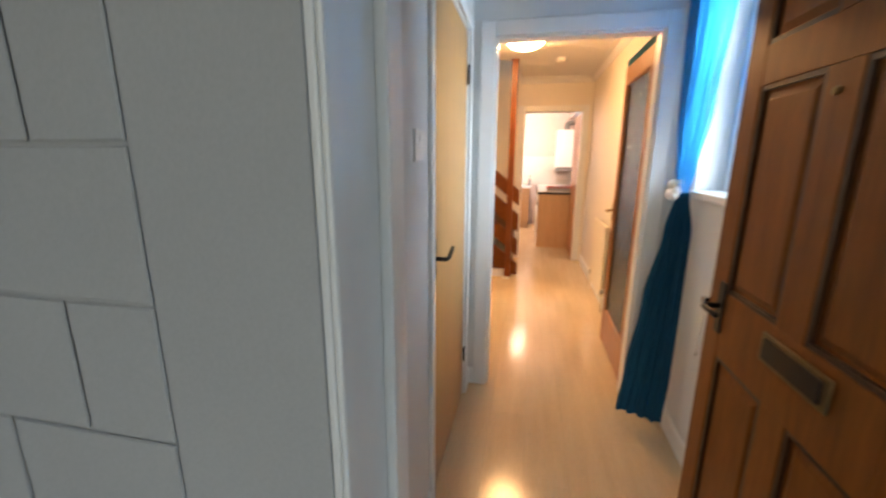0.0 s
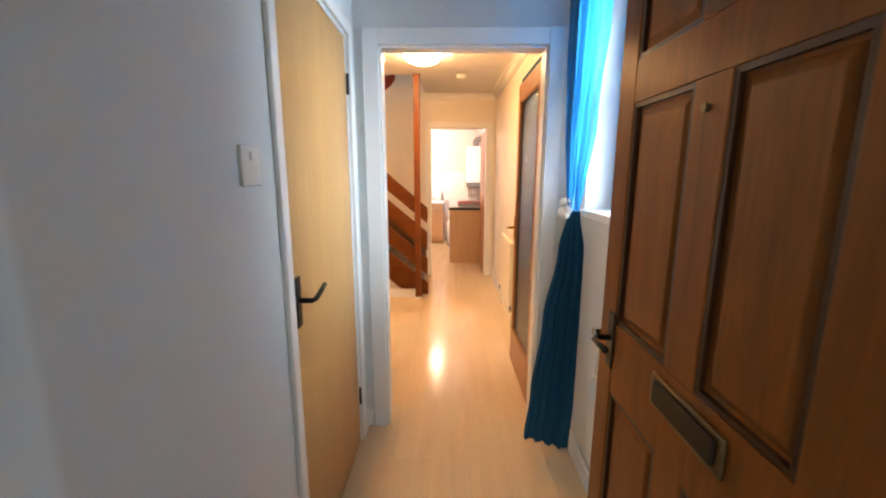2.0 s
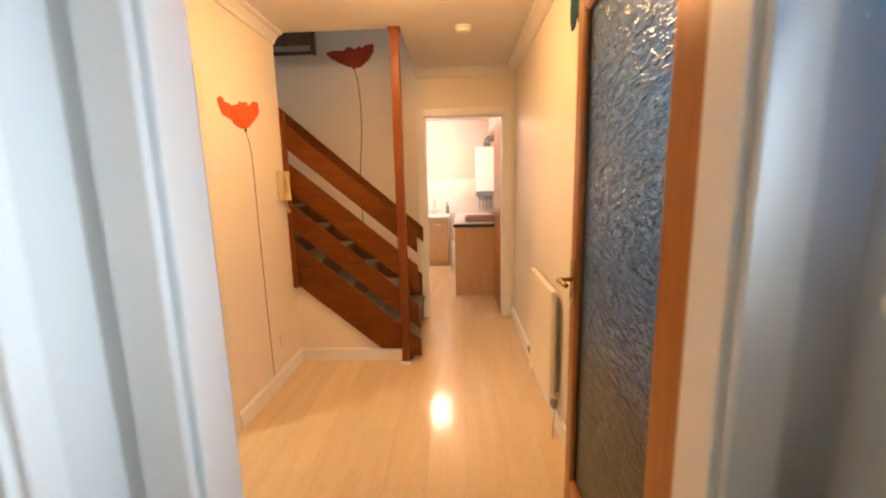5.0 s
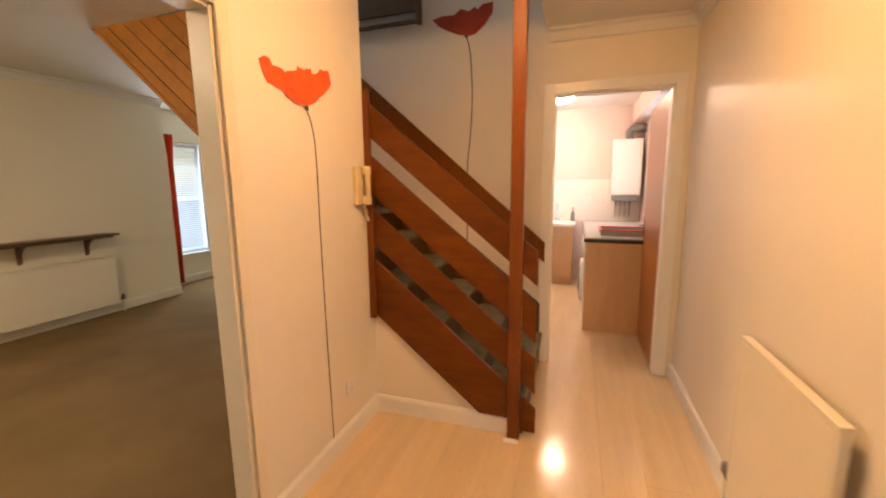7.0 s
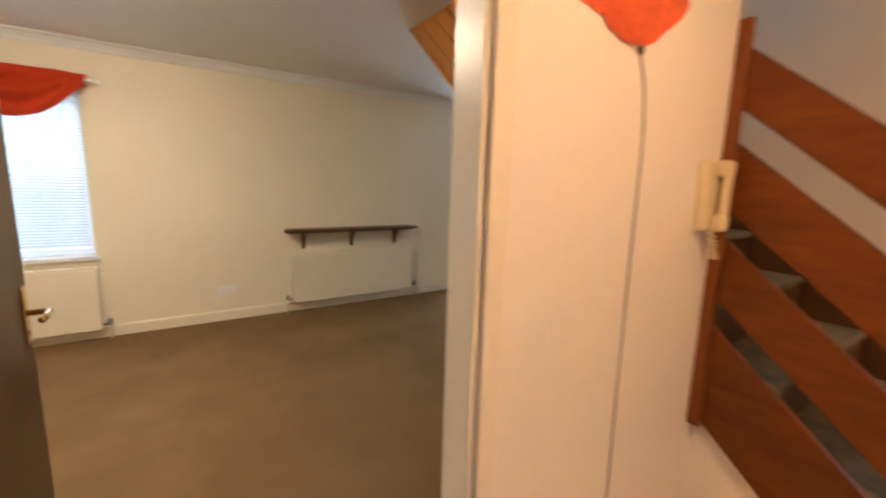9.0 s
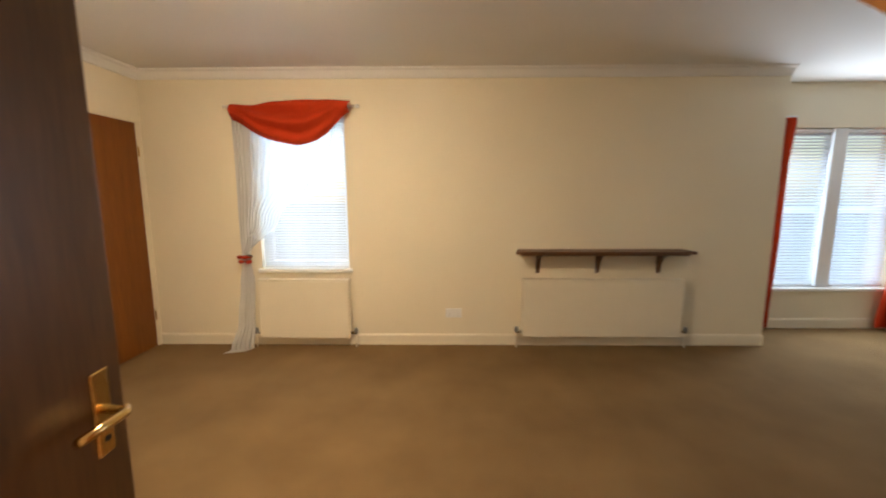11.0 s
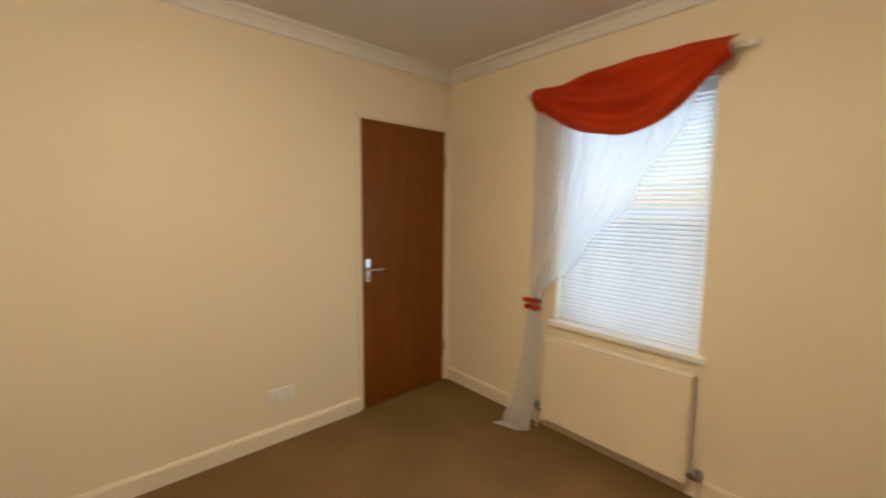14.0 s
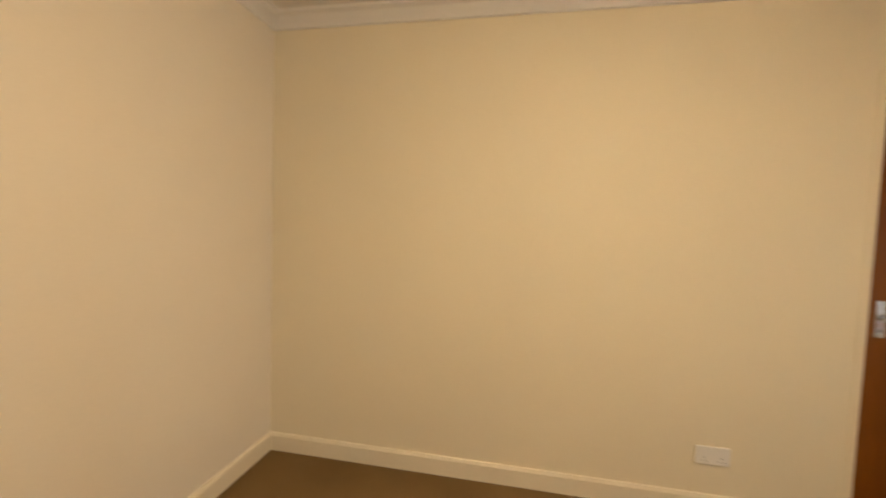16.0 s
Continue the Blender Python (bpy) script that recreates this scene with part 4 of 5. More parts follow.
# ---- hall things ----
def radiator(name, face, out, a0, a1, z0, z1, label, gap=0.035, thick=0.06, valves=True, ribs=True):
    """A panel radiator on a wall across x; face: the wall, out: into the room."""
    th = thing(name, (face + out * gap, (a0 + a1) / 2, z0), label, "radiator")
    d0, d1 = face + out * gap, face + out * (gap + thick)
    lo, hi = min(d0, d1), max(d0, d1)
    fo = d1
    bm = box(lo, hi, a0 + 0.012, a1 - 0.012, z0, z1 - 0.012, 0.008)
    part("panel", bm, M_RAD, th)
    n = int((a1 - a0 - 0.08) / 0.034)
    if ribs:
        bm = bmesh.new()
        for i in range(n):
            a = a0 + 0.045 + i * (a1 - a0 - 0.09) / max(n - 1, 1)
            prism([(fo, a - 0.011), (fo + out * 0.0022, a - 0.006), (fo + out * 0.0022, a + 0.006), (fo, a + 0.011)], "z", z0 + 0.045, z1 - 0.05, bm)
        part("ribbing", bm, M_RAD, th)
    for p, q in ((a0, a0 + 0.012), (a1 - 0.012, a1)):
        part("side_panel", box(lo + 0.002, hi - 0.002, p, q, z0 + 0.02, z1, 0.003), M_RAD, th)
    part("top_grille", box(lo - 0.001, hi + 0.001, a0, a1, z1 - 0.012, z1 + 0.004, 0.003), M_RAD, th)
    for a in (a0 + 0.1, a1 - 0.1):
        part("bracket", box(min(face, d0), max(face, d0), a - 0.012, a + 0.012, z0 + 0.05, z1 - 0.05), M_RAD, th)
    xm = (d0 + d1) / 2
    for a, s in ((a0, -1), (a1, 1)):
        v = part("valve", cyl((xm, a + s * 0.001, z0 + 0.045), (xm, a + s * 0.055, z0 + 0.045), 0.013), M_CHROME if s < 0 else M_OLDBRASS, th, "", True)
        part("valve_cap", lathe([(0.014, 0), (0.019, 0.01), (0.018, 0.04), (0.012, 0.045)], (xm, a + s * 0.045, z0 + 0.045), 16), M_GREY, v, "", True)
        part("pipe", cyl((xm, a + s * 0.045, 0.0), (xm, a + s * 0.045, z0 + 0.045), 0.0075, 10), M_RAD, v, "", True)
    return th


radiator("radiator", XR, -1, 1.46, 2.07, 0.13, 0.785, "cream enamelled panel radiator on the hall wall", thick=0.03, ribs=False)


def ceiling_lamp(name, x, y, z, r, h, m, label, foot=None):
    th = thing(name, (x, y, z), label, "ceiling light")
    part("base", lathe([(r * 0.55, 0), (r * 0.62, -0.008), (r * 0.62, -0.022)], (x, y, z), 32), foot or M_PLASTIC, th, "", True)
    prof = [(r * 0.9, -0.018)] + [(r * math.cos(t * math.pi / 16), -0.022 - h * math.sin(t * math.pi / 16)) for t in range(9)]
    part("shade", lathe(prof, (x, y, z), 40), m, th, "", True)
    return th


ceiling_lamp("ceiling_light", 0.02, 1.52, CEIL, 0.165, 0.085, M_LAMP, "round opal glass ceiling light, lit warm, in the hall")
ceiling_lamp("ceiling_light", -0.05, 5.5, CEIL, 0.15, 0.07, M_LAMPK, "round opal glass kitchen ceiling light on a red base, lit", M_REDPLASTIC)
ceiling_lamp("ceiling_light", -2.80, 0.32, CEIL + 0.02, 0.17, 0.07, M_LAMPL, "round opal glass ceiling light, lit warm, in the living room")
ceiling_lamp("ceiling_light", 0.34, -0.20, CEIL, 0.17, 0.205, M_OPAL, "unlit grey-green glass dome light on the porch ceiling")

sd = thing("smoke_detector", (0.37, 2.35, CEIL), "white round smoke detector on the hall ceiling", "smoke detector")
part("base", lathe([(0.055, 0), (0.055, -0.012)], (0.37, 2.35, CEIL), 28), M_PLASTIC, sd, "", True)
part("cover", lathe([(0.052, -0.012), (0.05, -0.03), (0.04, -0.038), (0.015, -0.042)], (0.37, 2.35, CEIL), 28), M_PLASTIC, sd, "", True)

# entry phone by the stairs
ph = thing("entry_phone", (XL, 2.25, 1.25), "cream plastic wall telephone with handset and coiled cord by the stairs", "telephone")
part("back_plate", box(XL, XL + 0.028, 2.195, 2.295, 1.262, 1.468, 0.008), M_CREAMPLASTIC, ph)
hs = part("handset", box(XL + 0.040, XL + 0.062, 2.248, 2.284, 1.285, 1.45, 0.010), M_CREAMPLASTIC, ph)
part("earpiece", box(XL + 0.026, XL + 0.064, 2.240, 2.290, 1.418, 1.468, 0.012), M_CREAMPLASTIC, hs)
part("mouthpiece", box(XL + 0.026, XL + 0.064, 2.240, 2.290, 1.262, 1.312, 0.012), M_CREAMPLASTIC, hs)
part("cord", tube([(XL + 0.035 + 0.009 * math.cos(t * 1.9), 2.245 + 0.035 * math.sin(t / 60 * math.pi) + 0.009 * math.sin(t * 1.9), 1.262 - 0.085 * math.sin(t / 60 * math.pi)) for t in range(61)], 0.0035, 6), M_CREAMPLASTIC, ph, "", True)


def socket(name, centre, axis, out, w, h, label, category="wall socket", switches=2):
    """A flat plate with rockers or outlets; axis: the wall's normal."""
    th = thing(name, centre, label, category)
    c = Vector(centre)

    def plate(u0, u1, v0, v1, d0, d1, bev):
        lo, hi = sorted((d0 * out, d1 * out))
        if axis == "x":
            return box(c.x + lo, c.x + hi, c.y + u0, c.y + u1, c.z + v0, c.z + v1, bev)
        return box(c.x + u0, c.x + u1, c.y + lo, c.y + hi, c.z + v0, c.z + v1, bev)
    part("plate", plate(-w / 2, w / 2, -h / 2, h / 2, 0.0, 0.009, 0.003), M_PLASTIC, th)
    for i in range(switches):
        u = (i + 0.5) / switches * w - w / 2
        part("rocker", plate(u - 0.007, u + 0.007, 0.012, 0.032, 0.009, 0.012, 0.001), M_PLASTIC, th)
        if category == "wall socket":
            for du, dv, ww, hh in ((0, 0.0, 0.004, 0.008), (-0.011, -0.018, 0.007, 0.004), (0.011, -0.018, 0.007, 0.004)):
                part("hole", plate(u + du - ww / 2, u + du + ww / 2, dv - 0.008 - hh / 2, dv - 0.008 + hh / 2, 0.009, 0.0096, 0), M_GREY, th)
    return th


socket("wall_socket", (XL, 2.08, 0.30), "x", 1, 0.086, 0.086, "white plastic wall socket low on the hall wall", switches=1)
socket("wall_socket", (LX0, 1.23, 0.30), "x", 1, 0.147, 0.086, "white double wall socket above the skirting")
socket("wall_socket", (-3.33, LY0, 0.287), "y", 1, 0.147, 0.086, "white double wall socket above the skirting")
socket("light_switch", (PL, -1.12, 1.42), "x", 1, 0.086, 0.09, "white plastic light switch by the cupboard door", "light switch", 1)
socket("light_switch", (-0.055, SB, 1.30), "y", -1, 0.05, 0.086, "white plastic light switch by the kitchen doorway", "light switch", 1)


# ---- porch curtain ----
def sheet(rows, folds, amp, per=64):
    """A hanging cloth: rows of ((x, y, z) of one edge, the same of the other edge, fold depth factor), smoothly joined."""
    bm = bmesh.new()
    fine = []
    for i in range(len(rows) - 1):
        for k in range(8):
            s = k / 8
            s2 = s * s * (3 - 2 * s)
            a = Vector(rows[i][0]).lerp(Vector(rows[i + 1][0]), s2)
            b = Vector(rows[i][1]).lerp(Vector(rows[i + 1][1]), s2)
            a.z = rows[i][0][2] + (rows[i + 1][0][2] - rows[i][0][2]) * s
            b.z = rows[i][1][2] + (rows[i + 1][1][2] - rows[i][1][2]) * s
            fine.append((a, b, rows[i][2] + (rows[i + 1][2] - rows[i][2]) * s))
    fine.append((Vector(rows[-1][0]), Vector(rows[-1][1]), rows[-1][2]))
    grid = []
    for j, (a, b, f) in enumerate(fine):
        d = b - a
        n = Vector((d.y, -d.x, 0)).normalized() if abs(d.x) + abs(d.y) > 1e-6 else Vector((1, 0, 0))
        line = []
        for i in range(per + 1):
            u = i / per
            w = math.sin(u * folds * 2 * math.pi + 0.5 * math.sin(j * 0.21)) + 0.35 * math.sin(u * folds * 4.7 * math.pi + j * 0.13)
            line.append(bm.verts.new(a + d * u + n * (amp * f * w)))
        grid.append(line)
    for p, q in zip(grid, grid[1:]):
        for i in range(per):
            bm.faces.new((p[i], p[i + 1], q[i + 1], q[i]))
    return bm


cu = thing("curtain", (0.79, -0.22, 1.23), "sheer blue curtain gathered and tied back at the porch window", "curtain")
part("upper_drape", sheet([((0.80, -0.02, 2.36), (0.83, -0.50, 2.36), 1.0), ((0.80, -0.03, 2.0), (0.83, -0.45, 2.0), 1.0),
                           ((0.79, -0.08, 1.6), (0.83, -0.36, 1.6), 0.9), ((0.785, -0.16, 1.33), (0.825, -0.27, 1.33), 0.6),
                           ((0.79, -0.195, 1.235), (0.825, -0.24, 1.235), 0.35)], 4, 0.011), M_BLUE, cu, "sheer blue cloth fanned across the window", True)
# Tail below the tie: its shade is put into the darker cloth colour.
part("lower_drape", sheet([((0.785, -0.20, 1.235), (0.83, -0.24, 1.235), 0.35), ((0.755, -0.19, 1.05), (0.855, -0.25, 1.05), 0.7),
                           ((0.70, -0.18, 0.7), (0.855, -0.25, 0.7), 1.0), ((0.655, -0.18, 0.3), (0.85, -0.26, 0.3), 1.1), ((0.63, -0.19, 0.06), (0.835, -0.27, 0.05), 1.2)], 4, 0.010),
     M_BLUE_SHADED, cu, "gathered tail of the blue curtain, coloured darker as shade", True)
bm = bmesh.new()
for i in range(9):
    t = i * 2.4
    r = bmesh.ops.create_icosphere(bm, subdivisions=2, radius=0.022, matrix=Matrix.Translation((0.785 + 0.018 * math.cos(t), -0.175 + 0.022 * math.sin(t), 1.245 + 0.03 * math.cos(t * 1.7))))
part("tieback_bow", bm, M_PLASTIC, cu, "white cloth bow", True)
part("curtain_wire", cyl((0.825, -1.4, 2.355), (0.825, -0.004, 2.355), 0.004, 8), M_PLASTIC, cu)


pc = thing("pull_cord", (PR - 0.012, -0.50, 0.55), "thin white blind cord hanging below the porch window sill", "cord")
part("cord", tube([(PR - 0.028, -0.52, 1.21), (PR - 0.012, -0.51, 1.0), (PR - 0.010, -0.485, 0.75), (PR - 0.012, -0.46, 0.56)], 0.0022, 6), M_PLASTIC, pc, "", True)
part("acorn", lathe([(0.003, 0.02), (0.007, 0.012), (0.006, 0.0)], (PR - 0.012, -0.46, 0.54), 12), M_PLASTIC, pc, "", True)


# ---- living room: window dressing ----
def swag():
    th = thing("swag_valance", (LX0 + 0.06, -0.15, 2.12), "red satin swag draped over a white pole above the window", "valance")
    bm = bmesh.new()
    ctrl = [(0.0, 0.10), (0.06, 0.145), (0.25, 0.27), (0.45, 0.36), (0.62, 0.385), (0.80, 0.29), (0.92, 0.15), (1.0, 0.05)]
    nu, nv = 64, 24
    grid = []
    for i in range(nu + 1):
        u = i / nu
        drop = sum(float(np.interp(u + 0.03 * k, [c[0] for c in ctrl], [c[1] for c in ctrl])) for k in range(-4, 5)) / 9
        top = 2.13 + 0.018 * math.sin(u * 3.1) - 0.055 * math.exp(-((u - 0.22) / 0.16) ** 2) * 0.5 + 0.02 * u
        col = []
        for j in range(nv + 1):
            v = j / nv
            fold = 0.030 * math.sin(v * 15 + 5.0 * (u - 0.55) ** 2 * 4) * math.sin(math.pi * min(u * 1.1, 1)) + 0.008 * math.sin(u * 24 + v * 4)
            x = LX0 + 0.075 + 0.05 * math.sin(math.pi * v) + fold
            y = -0.655 + 1.02 * u + 0.03 * math.sin(v * 2.2) * (0.5 - u)
            col.append(bm.verts.new((x, y, top - v * drop)))
        grid.append(col)
    for p, q in zip(grid, grid[1:]):
        for j in range(nv):
            bm.faces.new((p[j], p[j + 1], q[j + 1], q[j]))
    part("swag", bm, M_RED, th, "", True)
    part("pole", cyl((LX0 + 0.055, -0.72, 2.11), (LX0 + 0.055, 0.39, 2.11), 0.011, 16), M_TRIM, th, "white curtain pole", True)
    part("finial", cyl((LX0 + 0.055, 0.40, 2.11), (LX0 + 0.055, 0.43, 2.11), 0.015, 16), M_TRIM, th, "", True)
    for y in (-0.62, 0.33):
        part("pole_bracket", cyl((LX0, y, 2.11), (LX0 + 0.055, y, 2.11), 0.008, 10), M_TRIM, th)
    return th


swag()
nt = thing("net_curtain", (LX0 + 0.06, -0.6, 0.82), "sheer white net curtain swept aside and tied, trailing on the carpet", "curtain")
X = LX0 + 0.045
part("side_fall", sheet([((X, -0.66, 2.06), (X, -0.47, 2.06), 1.0), ((X, -0.655, 1.5), (X, -0.48, 1.5), 1.0), ((X + 0.02, -0.65, 1.0), (X + 0.02, -0.53, 1.0), 0.8),
                         ((X + 0.03, -0.64, 0.82), (X + 0.03, -0.57, 0.82), 0.5), ((X + 0.05, -0.66, 0.6), (X + 0.05, -0.53, 0.6), 0.8),
                         ((X + 0.09, -0.68, 0.25), (X + 0.09, -0.53, 0.25), 1.0), ((X + 0.16, -0.73, 0.02), (X + 0.13, -0.54, 0.02), 1.2)], 5, 0.012), M_NETTHICK, nt, "gathered net falling to the floor", True)
part("sweep", sheet([((X, -0.50, 2.06), (X, 0.27, 2.06), 1.0), ((X, -0.50, 1.75), (X, 0.19, 1.85), 1.0), ((X, -0.52, 1.45), (X + 0.01, -0.02, 1.50), 1.0),
                     ((X + 0.01, -0.55, 1.15), (X + 0.02, -0.30, 1.16), 0.8), ((X + 0.03, -0.62, 0.84), (X + 0.03, -0.58, 0.84), 0.4)], 9, 0.010), M_NET, nt, "thin net swept across the pane", True)
part("trailing_hem", sheet([((X + 0.16, -0.73, 0.022), (X + 0.13, -0.56, 0.022), 0.6), ((X + 0.215, -0.77, 0.010), (X + 0.17, -0.60, 0.012), 0.25)], 4, 0.008), M_NETTHICK, nt, "", True)
bm = bmesh.new()
for i in range(12):
    t = i * 2.399
    bmesh.ops.create_icosphere(bm, subdivisions=2, radius=0.02 + 0.004 * math.sin(i), matrix=Matrix.Translation((X + 0.055 + 0.02 * math.cos(t), -0.605 + 0.042 * math.sin(t), 0.81 + 0.022 * math.cos(t * 1.3))) @ Matrix.Diagonal((1, 1.2, 0.7, 1)))
part("tieback_flower", bm, M_RED, nt, "red artificial flower tieback", True)
bm = bmesh.new()
for i in range(4):
    prism([(-0.605 + 0.012 * i, 0.835), (-0.575 + 0.014 * i, 0.858), (-0.565 + 0.014 * i, 0.838)], "x", X + 0.06 + 0.004 * i, X + 0.062 + 0.004 * i, bm)
part("leaf", bm, M_STEM, nt)

radiator("radiator", LX0, 1, -0.52, 0.30, 0.085, 0.625, "cream enamelled panel radiator below the window", thick=0.055, ribs=False)
radiator("radiator", LX0, 1, 1.84, 3.26, 0.10, 0.625, "long cream enamelled panel radiator below the shelf", thick=0.055, ribs=False)

sh = thing("wall_shelf", (LX0 + 0.09, 2.53, 0.87), "dark stained wooden shelf on three curved brackets above the radiator", "shelf")
bm = prism([(LX0, 1.80), (LX0, 3.25), (LX0 + 0.165, 3.29), (LX0 + 0.175, 3.27), (LX0 + 0.175, 1.78), (LX0 + 0.165, 1.76)], "z", 0.865, 0.888)
part("board", bm, M_SHELF, sh)
part("moulding", box(LX0, LX0 + 0.15, 1.81, 3.24, 0.848, 0.8648, 0.004), M_SHELF, sh)
for y in (1.98, 2.51, 3.05):
    pts = [(LX0, 0.848), (LX0 + 0.135, 0.848)] + [(LX0 + 0.03 + 0.105 * (1 - math.sin(t * math.pi / 16)), 0.838 - 0.13 * (1 - math.cos(t * math.pi / 16))) for t in range(1, 8)] + [(LX0 + 0.03, 0.69), (LX0, 0.67)]
    part("bracket", prism([(a, b) for a, b in pts], "y", y - 0.014, y + 0.014), M_SHELF, sh)

# recess curtains
for y0, y1, lab, w in ((4.34, 4.47, "red curtain hanging at the side of the recess window", 2), (5.58, 5.90, "red curtain tied in at the middle beside the recess window", 5)):
    th = thing("curtain", (-5.08, (y0 + y1) / 2, 2.05), lab, "curtain", "red curtains at the recess window")
    tied = w == 5
    c0, c1 = ((y0 + 0.03, y0 + 0.17) if tied else (y0, y1 - 0.04))
    part("cloth", sheet([((-5.09, y0, 2.08), (-5.09, y1, 2.08), 1.0), ((-5.09, y0 + 0.01, 1.6), (-5.09, y1 - 0.04, 1.6), 1.0),
                         ((-5.09, c0, 0.95), (-5.09, c1, 0.95), 0.7), ((-5.09, y0 - (0.10 if tied else 0.02), 0.03), (-5.09, y1 - 0.06, 0.03), 1.0)], w, 0.022), M_RED, th, "", True)
    part("rail", cyl((-5.09, y0, 2.09), (-5.09, y1, 2.09), 0.008, 8), M_TRIM, th)

# small shelf beside the inner doorway
sm = thing("wall_shelf", (-0.48, 0.2, 1.30), "short dark-edged wall shelf with a grey top", "shelf")
rim = [(-0.72, 0.1005), (-0.22, 0.1005)] + [(-0.270 + 0.05 * math.cos(t * math.pi / 12), 0.255 + 0.05 * math.sin(t * math.pi / 12)) for t in range(7)] + [(-0.72, 0.305)]
part("board", prism(rim, "z", 1.306, 1.328), M_SHELF, sm)
part("top", prism([(-0.718, 0.1008), (-0.225, 0.1008)] + [(-0.273 + 0.048 * math.cos(t * math.pi / 12), 0.254 + 0.046 * math.sin(t * math.pi / 12)) for t in range(7)] + [(-0.718, 0.30)], "z", 1.3285, 1.331), M_BOXTOP, sm, "grey laminate top")
for x in (-0.64, -0.34):
    part("bracket", prism([(0.101, 1.3055), (0.24, 1.3055), (0.235, 1.294), (0.118, 1.20), (0.101, 1.20)], "x", x - 0.008, x + 0.008), M_SHELF, sm)

# ---- kitchen ----
kc = thing("base_cabinet", (0.63, 4.8, 0), "beech effect kitchen base unit beside the door", "cabinet")
part("end_panel", box(0.268, 0.98, 4.15, 4.168, 0.0, 0.835, 0.002), M_CABINET, kc)
part("carcass", box(0.30, 0.98, 4.785, 5.84, 0.10, 0.834), M_CABINET, kc)
part("plinth", box(0.34, 0.98, 4.785, 5.84, 0.0, 0.10), M_CABINET, kc)
for i in range(1, 3):
    y = 4.172 + i * 0.525 + 0.09
    dr = part("door", box(0.280, 0.2985, y, y + 0.52, 0.11, 0.83, 0.003), M_CABINET, kc)
    part("handle", tube([(0.28, y + 0.06, 0.60), (0.252, y + 0.06, 0.61), (0.252, y + 0.06, 0.75), (0.28, y + 0.06, 0.76)], 0.007), M_CHROME, dr, "", True)
wm = thing("washing_machine", (0.6, 4.48, 0), "white enamelled washing machine under the worktop", "washing machine")
part("casing", box(0.262, 0.90, 4.176, 4.776, 0.02, 0.832, 0.010), M_ENAMEL, wm)
part("kick_panel", box(0.268, 0.30, 4.18, 4.772, 0.001, 0.06, 0.004), M_ENAMEL, wm)
part("control_panel", box(0.250, 0.2615, 4.18, 4.772, 0.70, 0.828, 0.005), M_PLASTIC, wm)
wd = part("door_ring", cyl((0.228, 4.476, 0.42), (0.2615, 4.476, 0.42), 0.20, 36, 0.215), M_PLASTIC, wm, "white round door ring", True)
part("door_glass", cyl((0.214, 4.476, 0.42), (0.2275, 4.476, 0.42), 0.11, 32, 0.15), M_GREY, wd, "dark glass bowl", True)
part("dial", cyl((0.234, 4.70, 0.765), (0.2495, 4.70, 0.765), 0.026, 20), M_ENAMEL, wm, "", True)
part("drawer_front", box(0.2455, 0.2495, 4.20, 4.36, 0.73, 0.80, 0.002), M_PLASTIC, wm)
wt = thing("worktop", (0.63, 4.95, 0.835), "pale speckled worktop with a black edge", "worktop")
part("top", box(0.262, 0.985, 4.152, 5.855, 0.848, 0.878, 0.004), M_WORKTOP, wt)
part("edge", box(0.255, 0.99, 4.142, 4.1515, 0.836, 0.868, 0.003), M_BLACKEDGE, wt)
part("edge", box(0.252, 0.2615, 4.142, 5.855, 0.836, 0.868, 0.003), M_BLACKEDGE, wt)
dr = thing("dish_rack", (0.62, 4.55, 0.878), "grey plastic dish drainer with a red rim on the worktop", "dish rack")
bm = bmesh.new()
for x0, x1, y0, y1 in ((0.40, 0.84, 4.34, 4.352), (0.40, 0.84, 4.688, 4.70), (0.40, 0.412, 4.352, 4.688), (0.828, 0.84, 4.352, 4.688)):
    add_box(bm, x0, x1, y0, y1, 0.8785, 0.925)
part("tray", bm, M_WORKTOP, dr)
bm = bmesh.new()
for x0, x1, y0, y1 in ((0.39, 0.85, 4.33, 4.353), (0.39, 0.85, 4.687, 4.71), (0.39, 0.413, 4.353, 4.687), (0.827, 0.85, 4.353, 4.687)):
    add_box(bm, x0, x1, y0, y1, 0.925, 0.935)
part("rim", bm, M_REDPLASTIC, dr)
bo = thing("boiler", (0.77, 6.3, 1.2), "white wall boiler with a dark flue and grey pipes below", "boiler")
part("casing", box(0.60, 0.95, 6.13, 6.449, 1.21, 1.93, 0.012), M_ENAMEL, bo)
part("control_panel", box(0.62, 0.93, 6.14, 6.44, 1.13, 1.208, 0.006), M_GREY, bo)
part("flue", cyl((0.80, 6.30, 1.93), (0.80, 6.30, 2.05), 0.055, 24), M_GREY, bo, "", True)
part("flue_elbow", tube([(0.80, 6.30, 2.03), (0.83, 6.30, 2.07), (0.92, 6.30, 2.08), (0.998, 6.30, 2.08)], 0.052, 20), M_GREY, bo, "", True)
for x in (0.68, 0.74, 0.80, 0.86):
    part("pipe", cyl((x, 6.40, 0.9), (x, 6.40, 1.14), 0.008, 10), M_CHROME, bo, "", True)
ku = thing("base_cabinet", (-0.4, 6.15, 0), "beech effect kitchen base unit on the back wall", "cabinet")
part("carcass", box(-0.98, 0.14, 5.90, 6.44, 0.10, 0.80), M_CABINET, ku)
part("plinth", box(-0.98, 0.14, 5.93, 6.44, 0.0, 0.10), M_CABINET, ku)
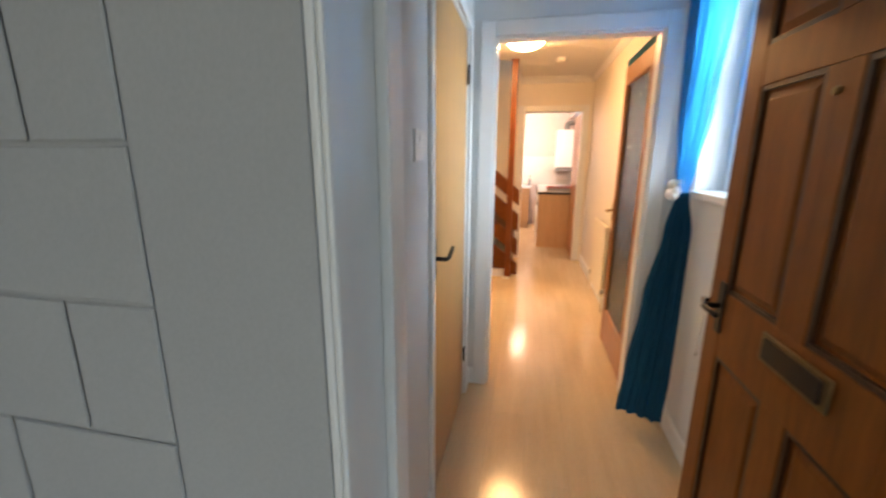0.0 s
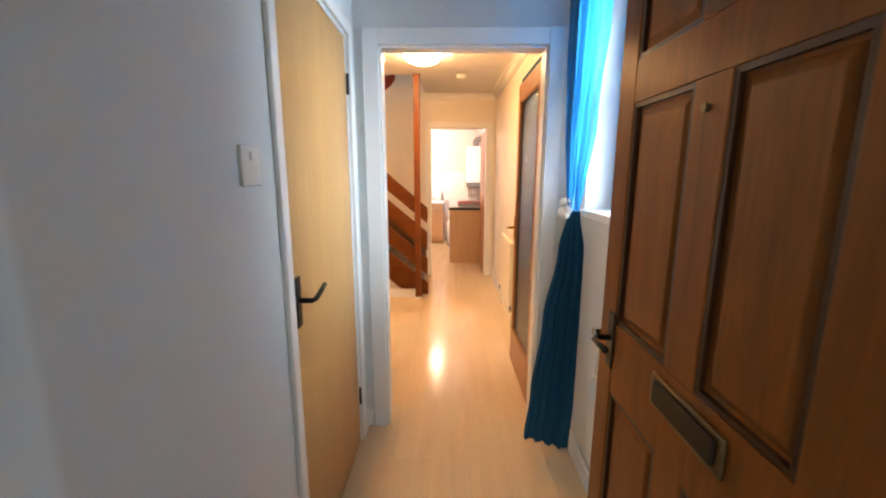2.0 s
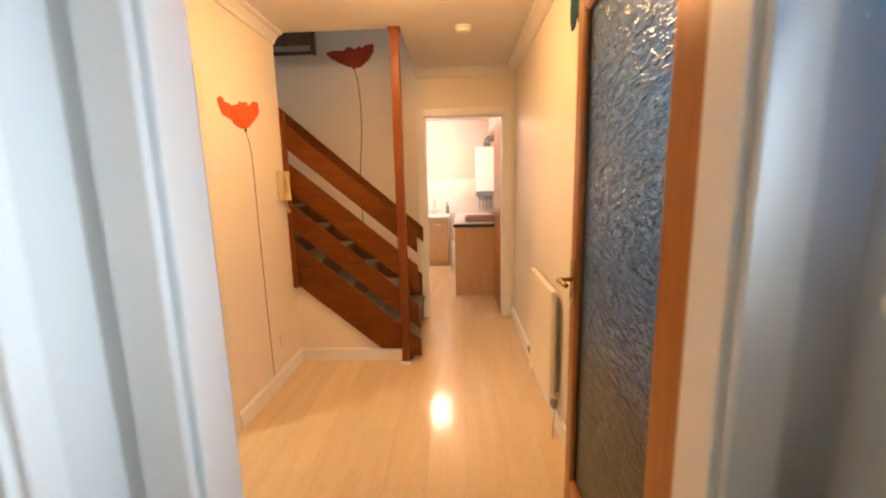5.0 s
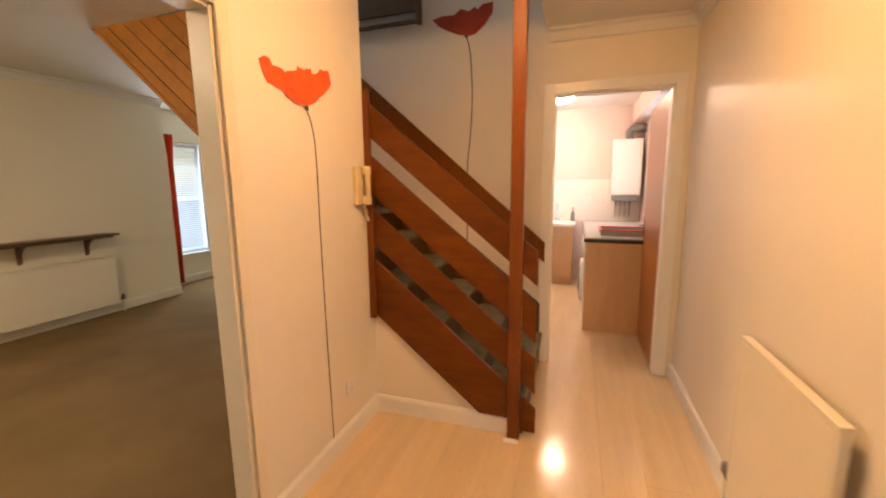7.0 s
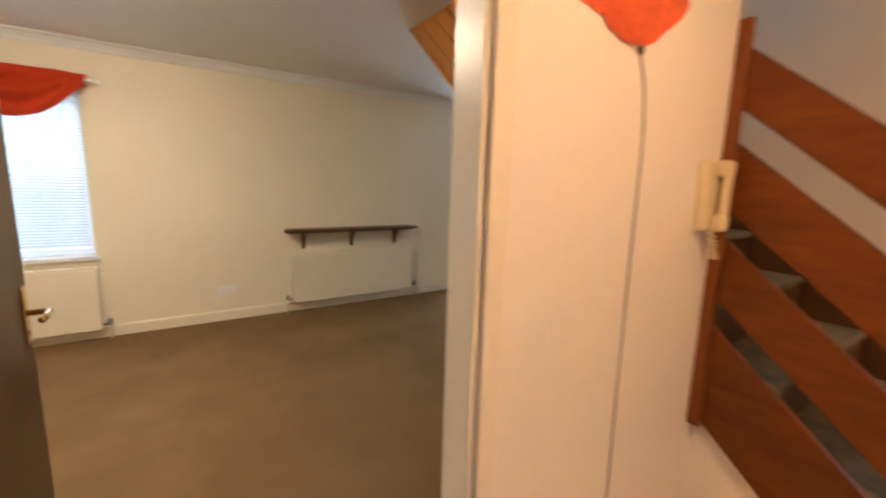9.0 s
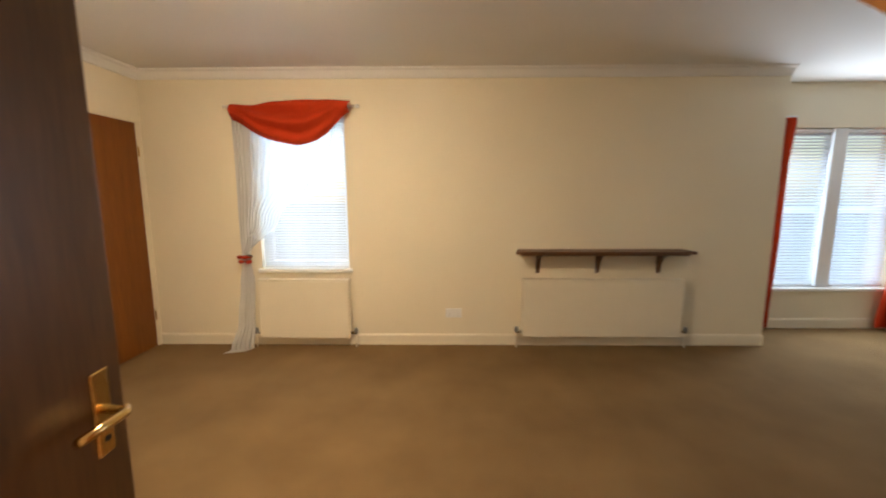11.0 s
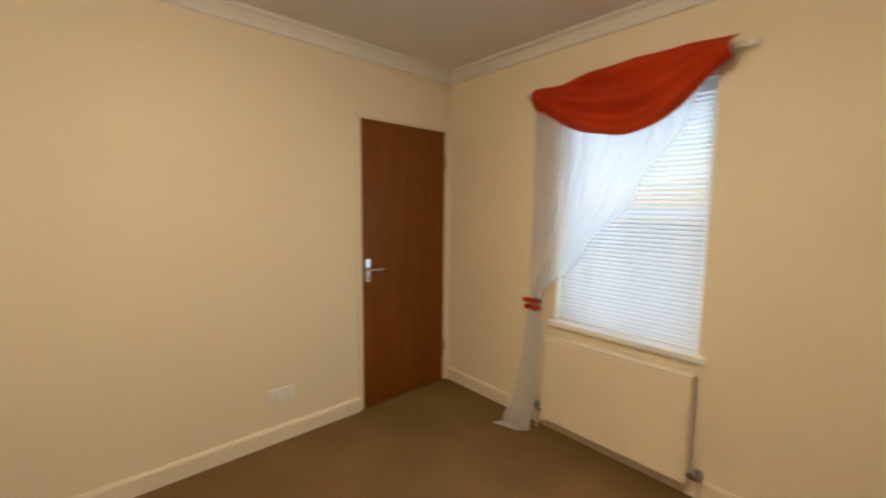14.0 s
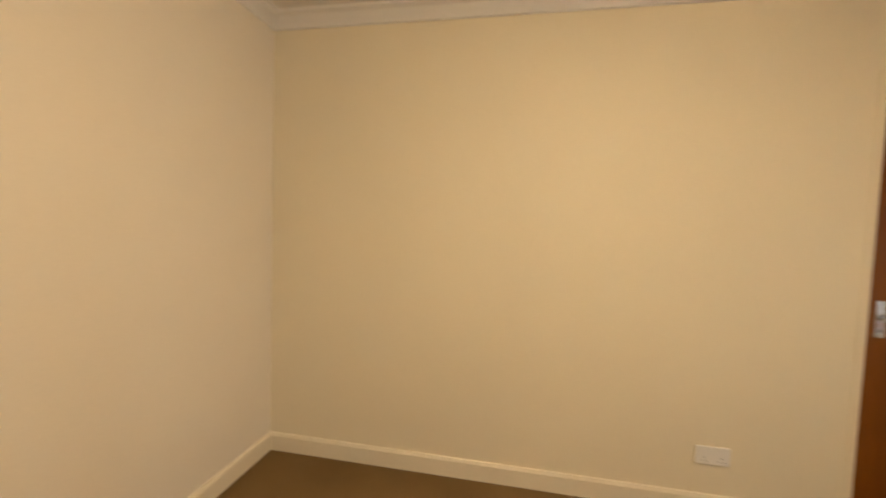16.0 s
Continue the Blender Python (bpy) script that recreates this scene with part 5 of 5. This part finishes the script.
for i in range(2):
    x = -0.975 + i * 0.56
    dr2 = part("door", box(x, x + 0.55, 5.88, 5.8985, 0.11, 0.795, 0.003), M_CABINET, ku)
    part("handle", tube([(x + 0.45, 5.88, 0.70), (x + 0.45, 5.853, 0.70), (x + 0.33, 5.853, 0.70), (x + 0.33, 5.88, 0.70)], 0.006), M_CHROME, dr2, "", True)
wk = thing("worktop", (-0.4, 6.15, 0.80), "pale worktop on the back wall units", "worktop")
part("top", box(-0.99, 0.16, 5.86, 6.445, 0.801, 0.835, 0.005), M_ENAMEL, wk)
tp = thing("kitchen_tap", (-0.10, 6.36, 0.835), "chrome swan-neck tap on the back worktop", "tap")
part("spout", tube([(-0.10, 6.36, 0.835), (-0.10, 6.36, 1.02), (-0.10, 6.33, 1.07), (-0.10, 6.27, 1.08), (-0.10, 6.22, 1.05), (-0.10, 6.21, 1.01)], 0.011, 10), M_CHROME, tp, "", True)
part("base", lathe([(0.028, 0.0), (0.026, 0.02), (0.016, 0.035)], (-0.10, 6.36, 0.835), 20), M_CHROME, tp, "", True)
for x in (-0.16, -0.04):
    part("tap_head", lathe([(0.012, 0.0), (0.012, 0.04), (0.024, 0.05), (0.020, 0.07)], (x, 6.36, 0.835), 14), M_CHROME, tp, "", True)
bt = thing("bottle", (0.12, 6.36, 0.8355), "small dark bottle with a red cap on the worktop", "bottle")
part("body", lathe([(0.028, 0.0), (0.030, 0.01), (0.030, 0.11), (0.012, 0.145), (0.011, 0.17)], (0.12, 6.36, 0.8355), 18), M_GREY, bt, "", True)
part("cap", lathe([(0.013, 0.0), (0.013, 0.022)], (0.12, 6.36, 1.0058), 14), M_REDPLASTIC, bt, "", True)
structure("trim_splashback", box(LX1 + 0.201, 0.999, 6.440, 6.4485, 0.836, 1.42), M_SPLASH, "white glazed tiles along the kitchen back wall", "splashback")
structure("trim_pipe_boxing", box(0.84, 0.999, 3.48, 6.44, 2.16, 2.399), M_TILE, "boxed-in pipes along the kitchen ceiling", "boxing")
for x in (-0.02, 0.30, 0.52):
    socket("wall_socket", (x, 6.44, 1.15), "y", -1, 0.10, 0.08, "white wall socket above the worktop", switches=1)


# ---- front wall blocks ----
wf = bpy.data.objects["wall_front"]
FY = -1.99
course, z = 0.143, 0.110
j = 0
while z < 2.6:
    x = -0.222
    first = 0.105 if j % 2 else 0.215
    w = first
    while x > -1.28:
        x0 = max(x - w + 0.005, -1.29)
        part("block", box(x0, x, FY - 0.0035, FY - 0.0005, z + 0.002, z + course - 0.002, 0.0015, seg=1), M_RENDER, wf)
        x -= w
        w = 0.215
    z += course
    j += 1

# ---- laminate planks ----
fl = bpy.data.objects["floor_hall"]
W, L = 0.192, 1.285
xr = -1.0
r = 0
while xr < 0.99:
    y = -1.78 - (r * 0.47) % L
    while y < 6.44:
        y0, y1 = max(y, -1.775), min(y + L, 6.44)
        if y1 - y0 > 0.03:
            part("plank", box(xr + 0.0002, min(xr + W, 0.998) - 0.0002, y0 + 0.0002, y1 - 0.0002, -0.0115, 0.0, 0.0004, seg=1), M_LAM, fl)
        y += L
    xr += W
    r += 1
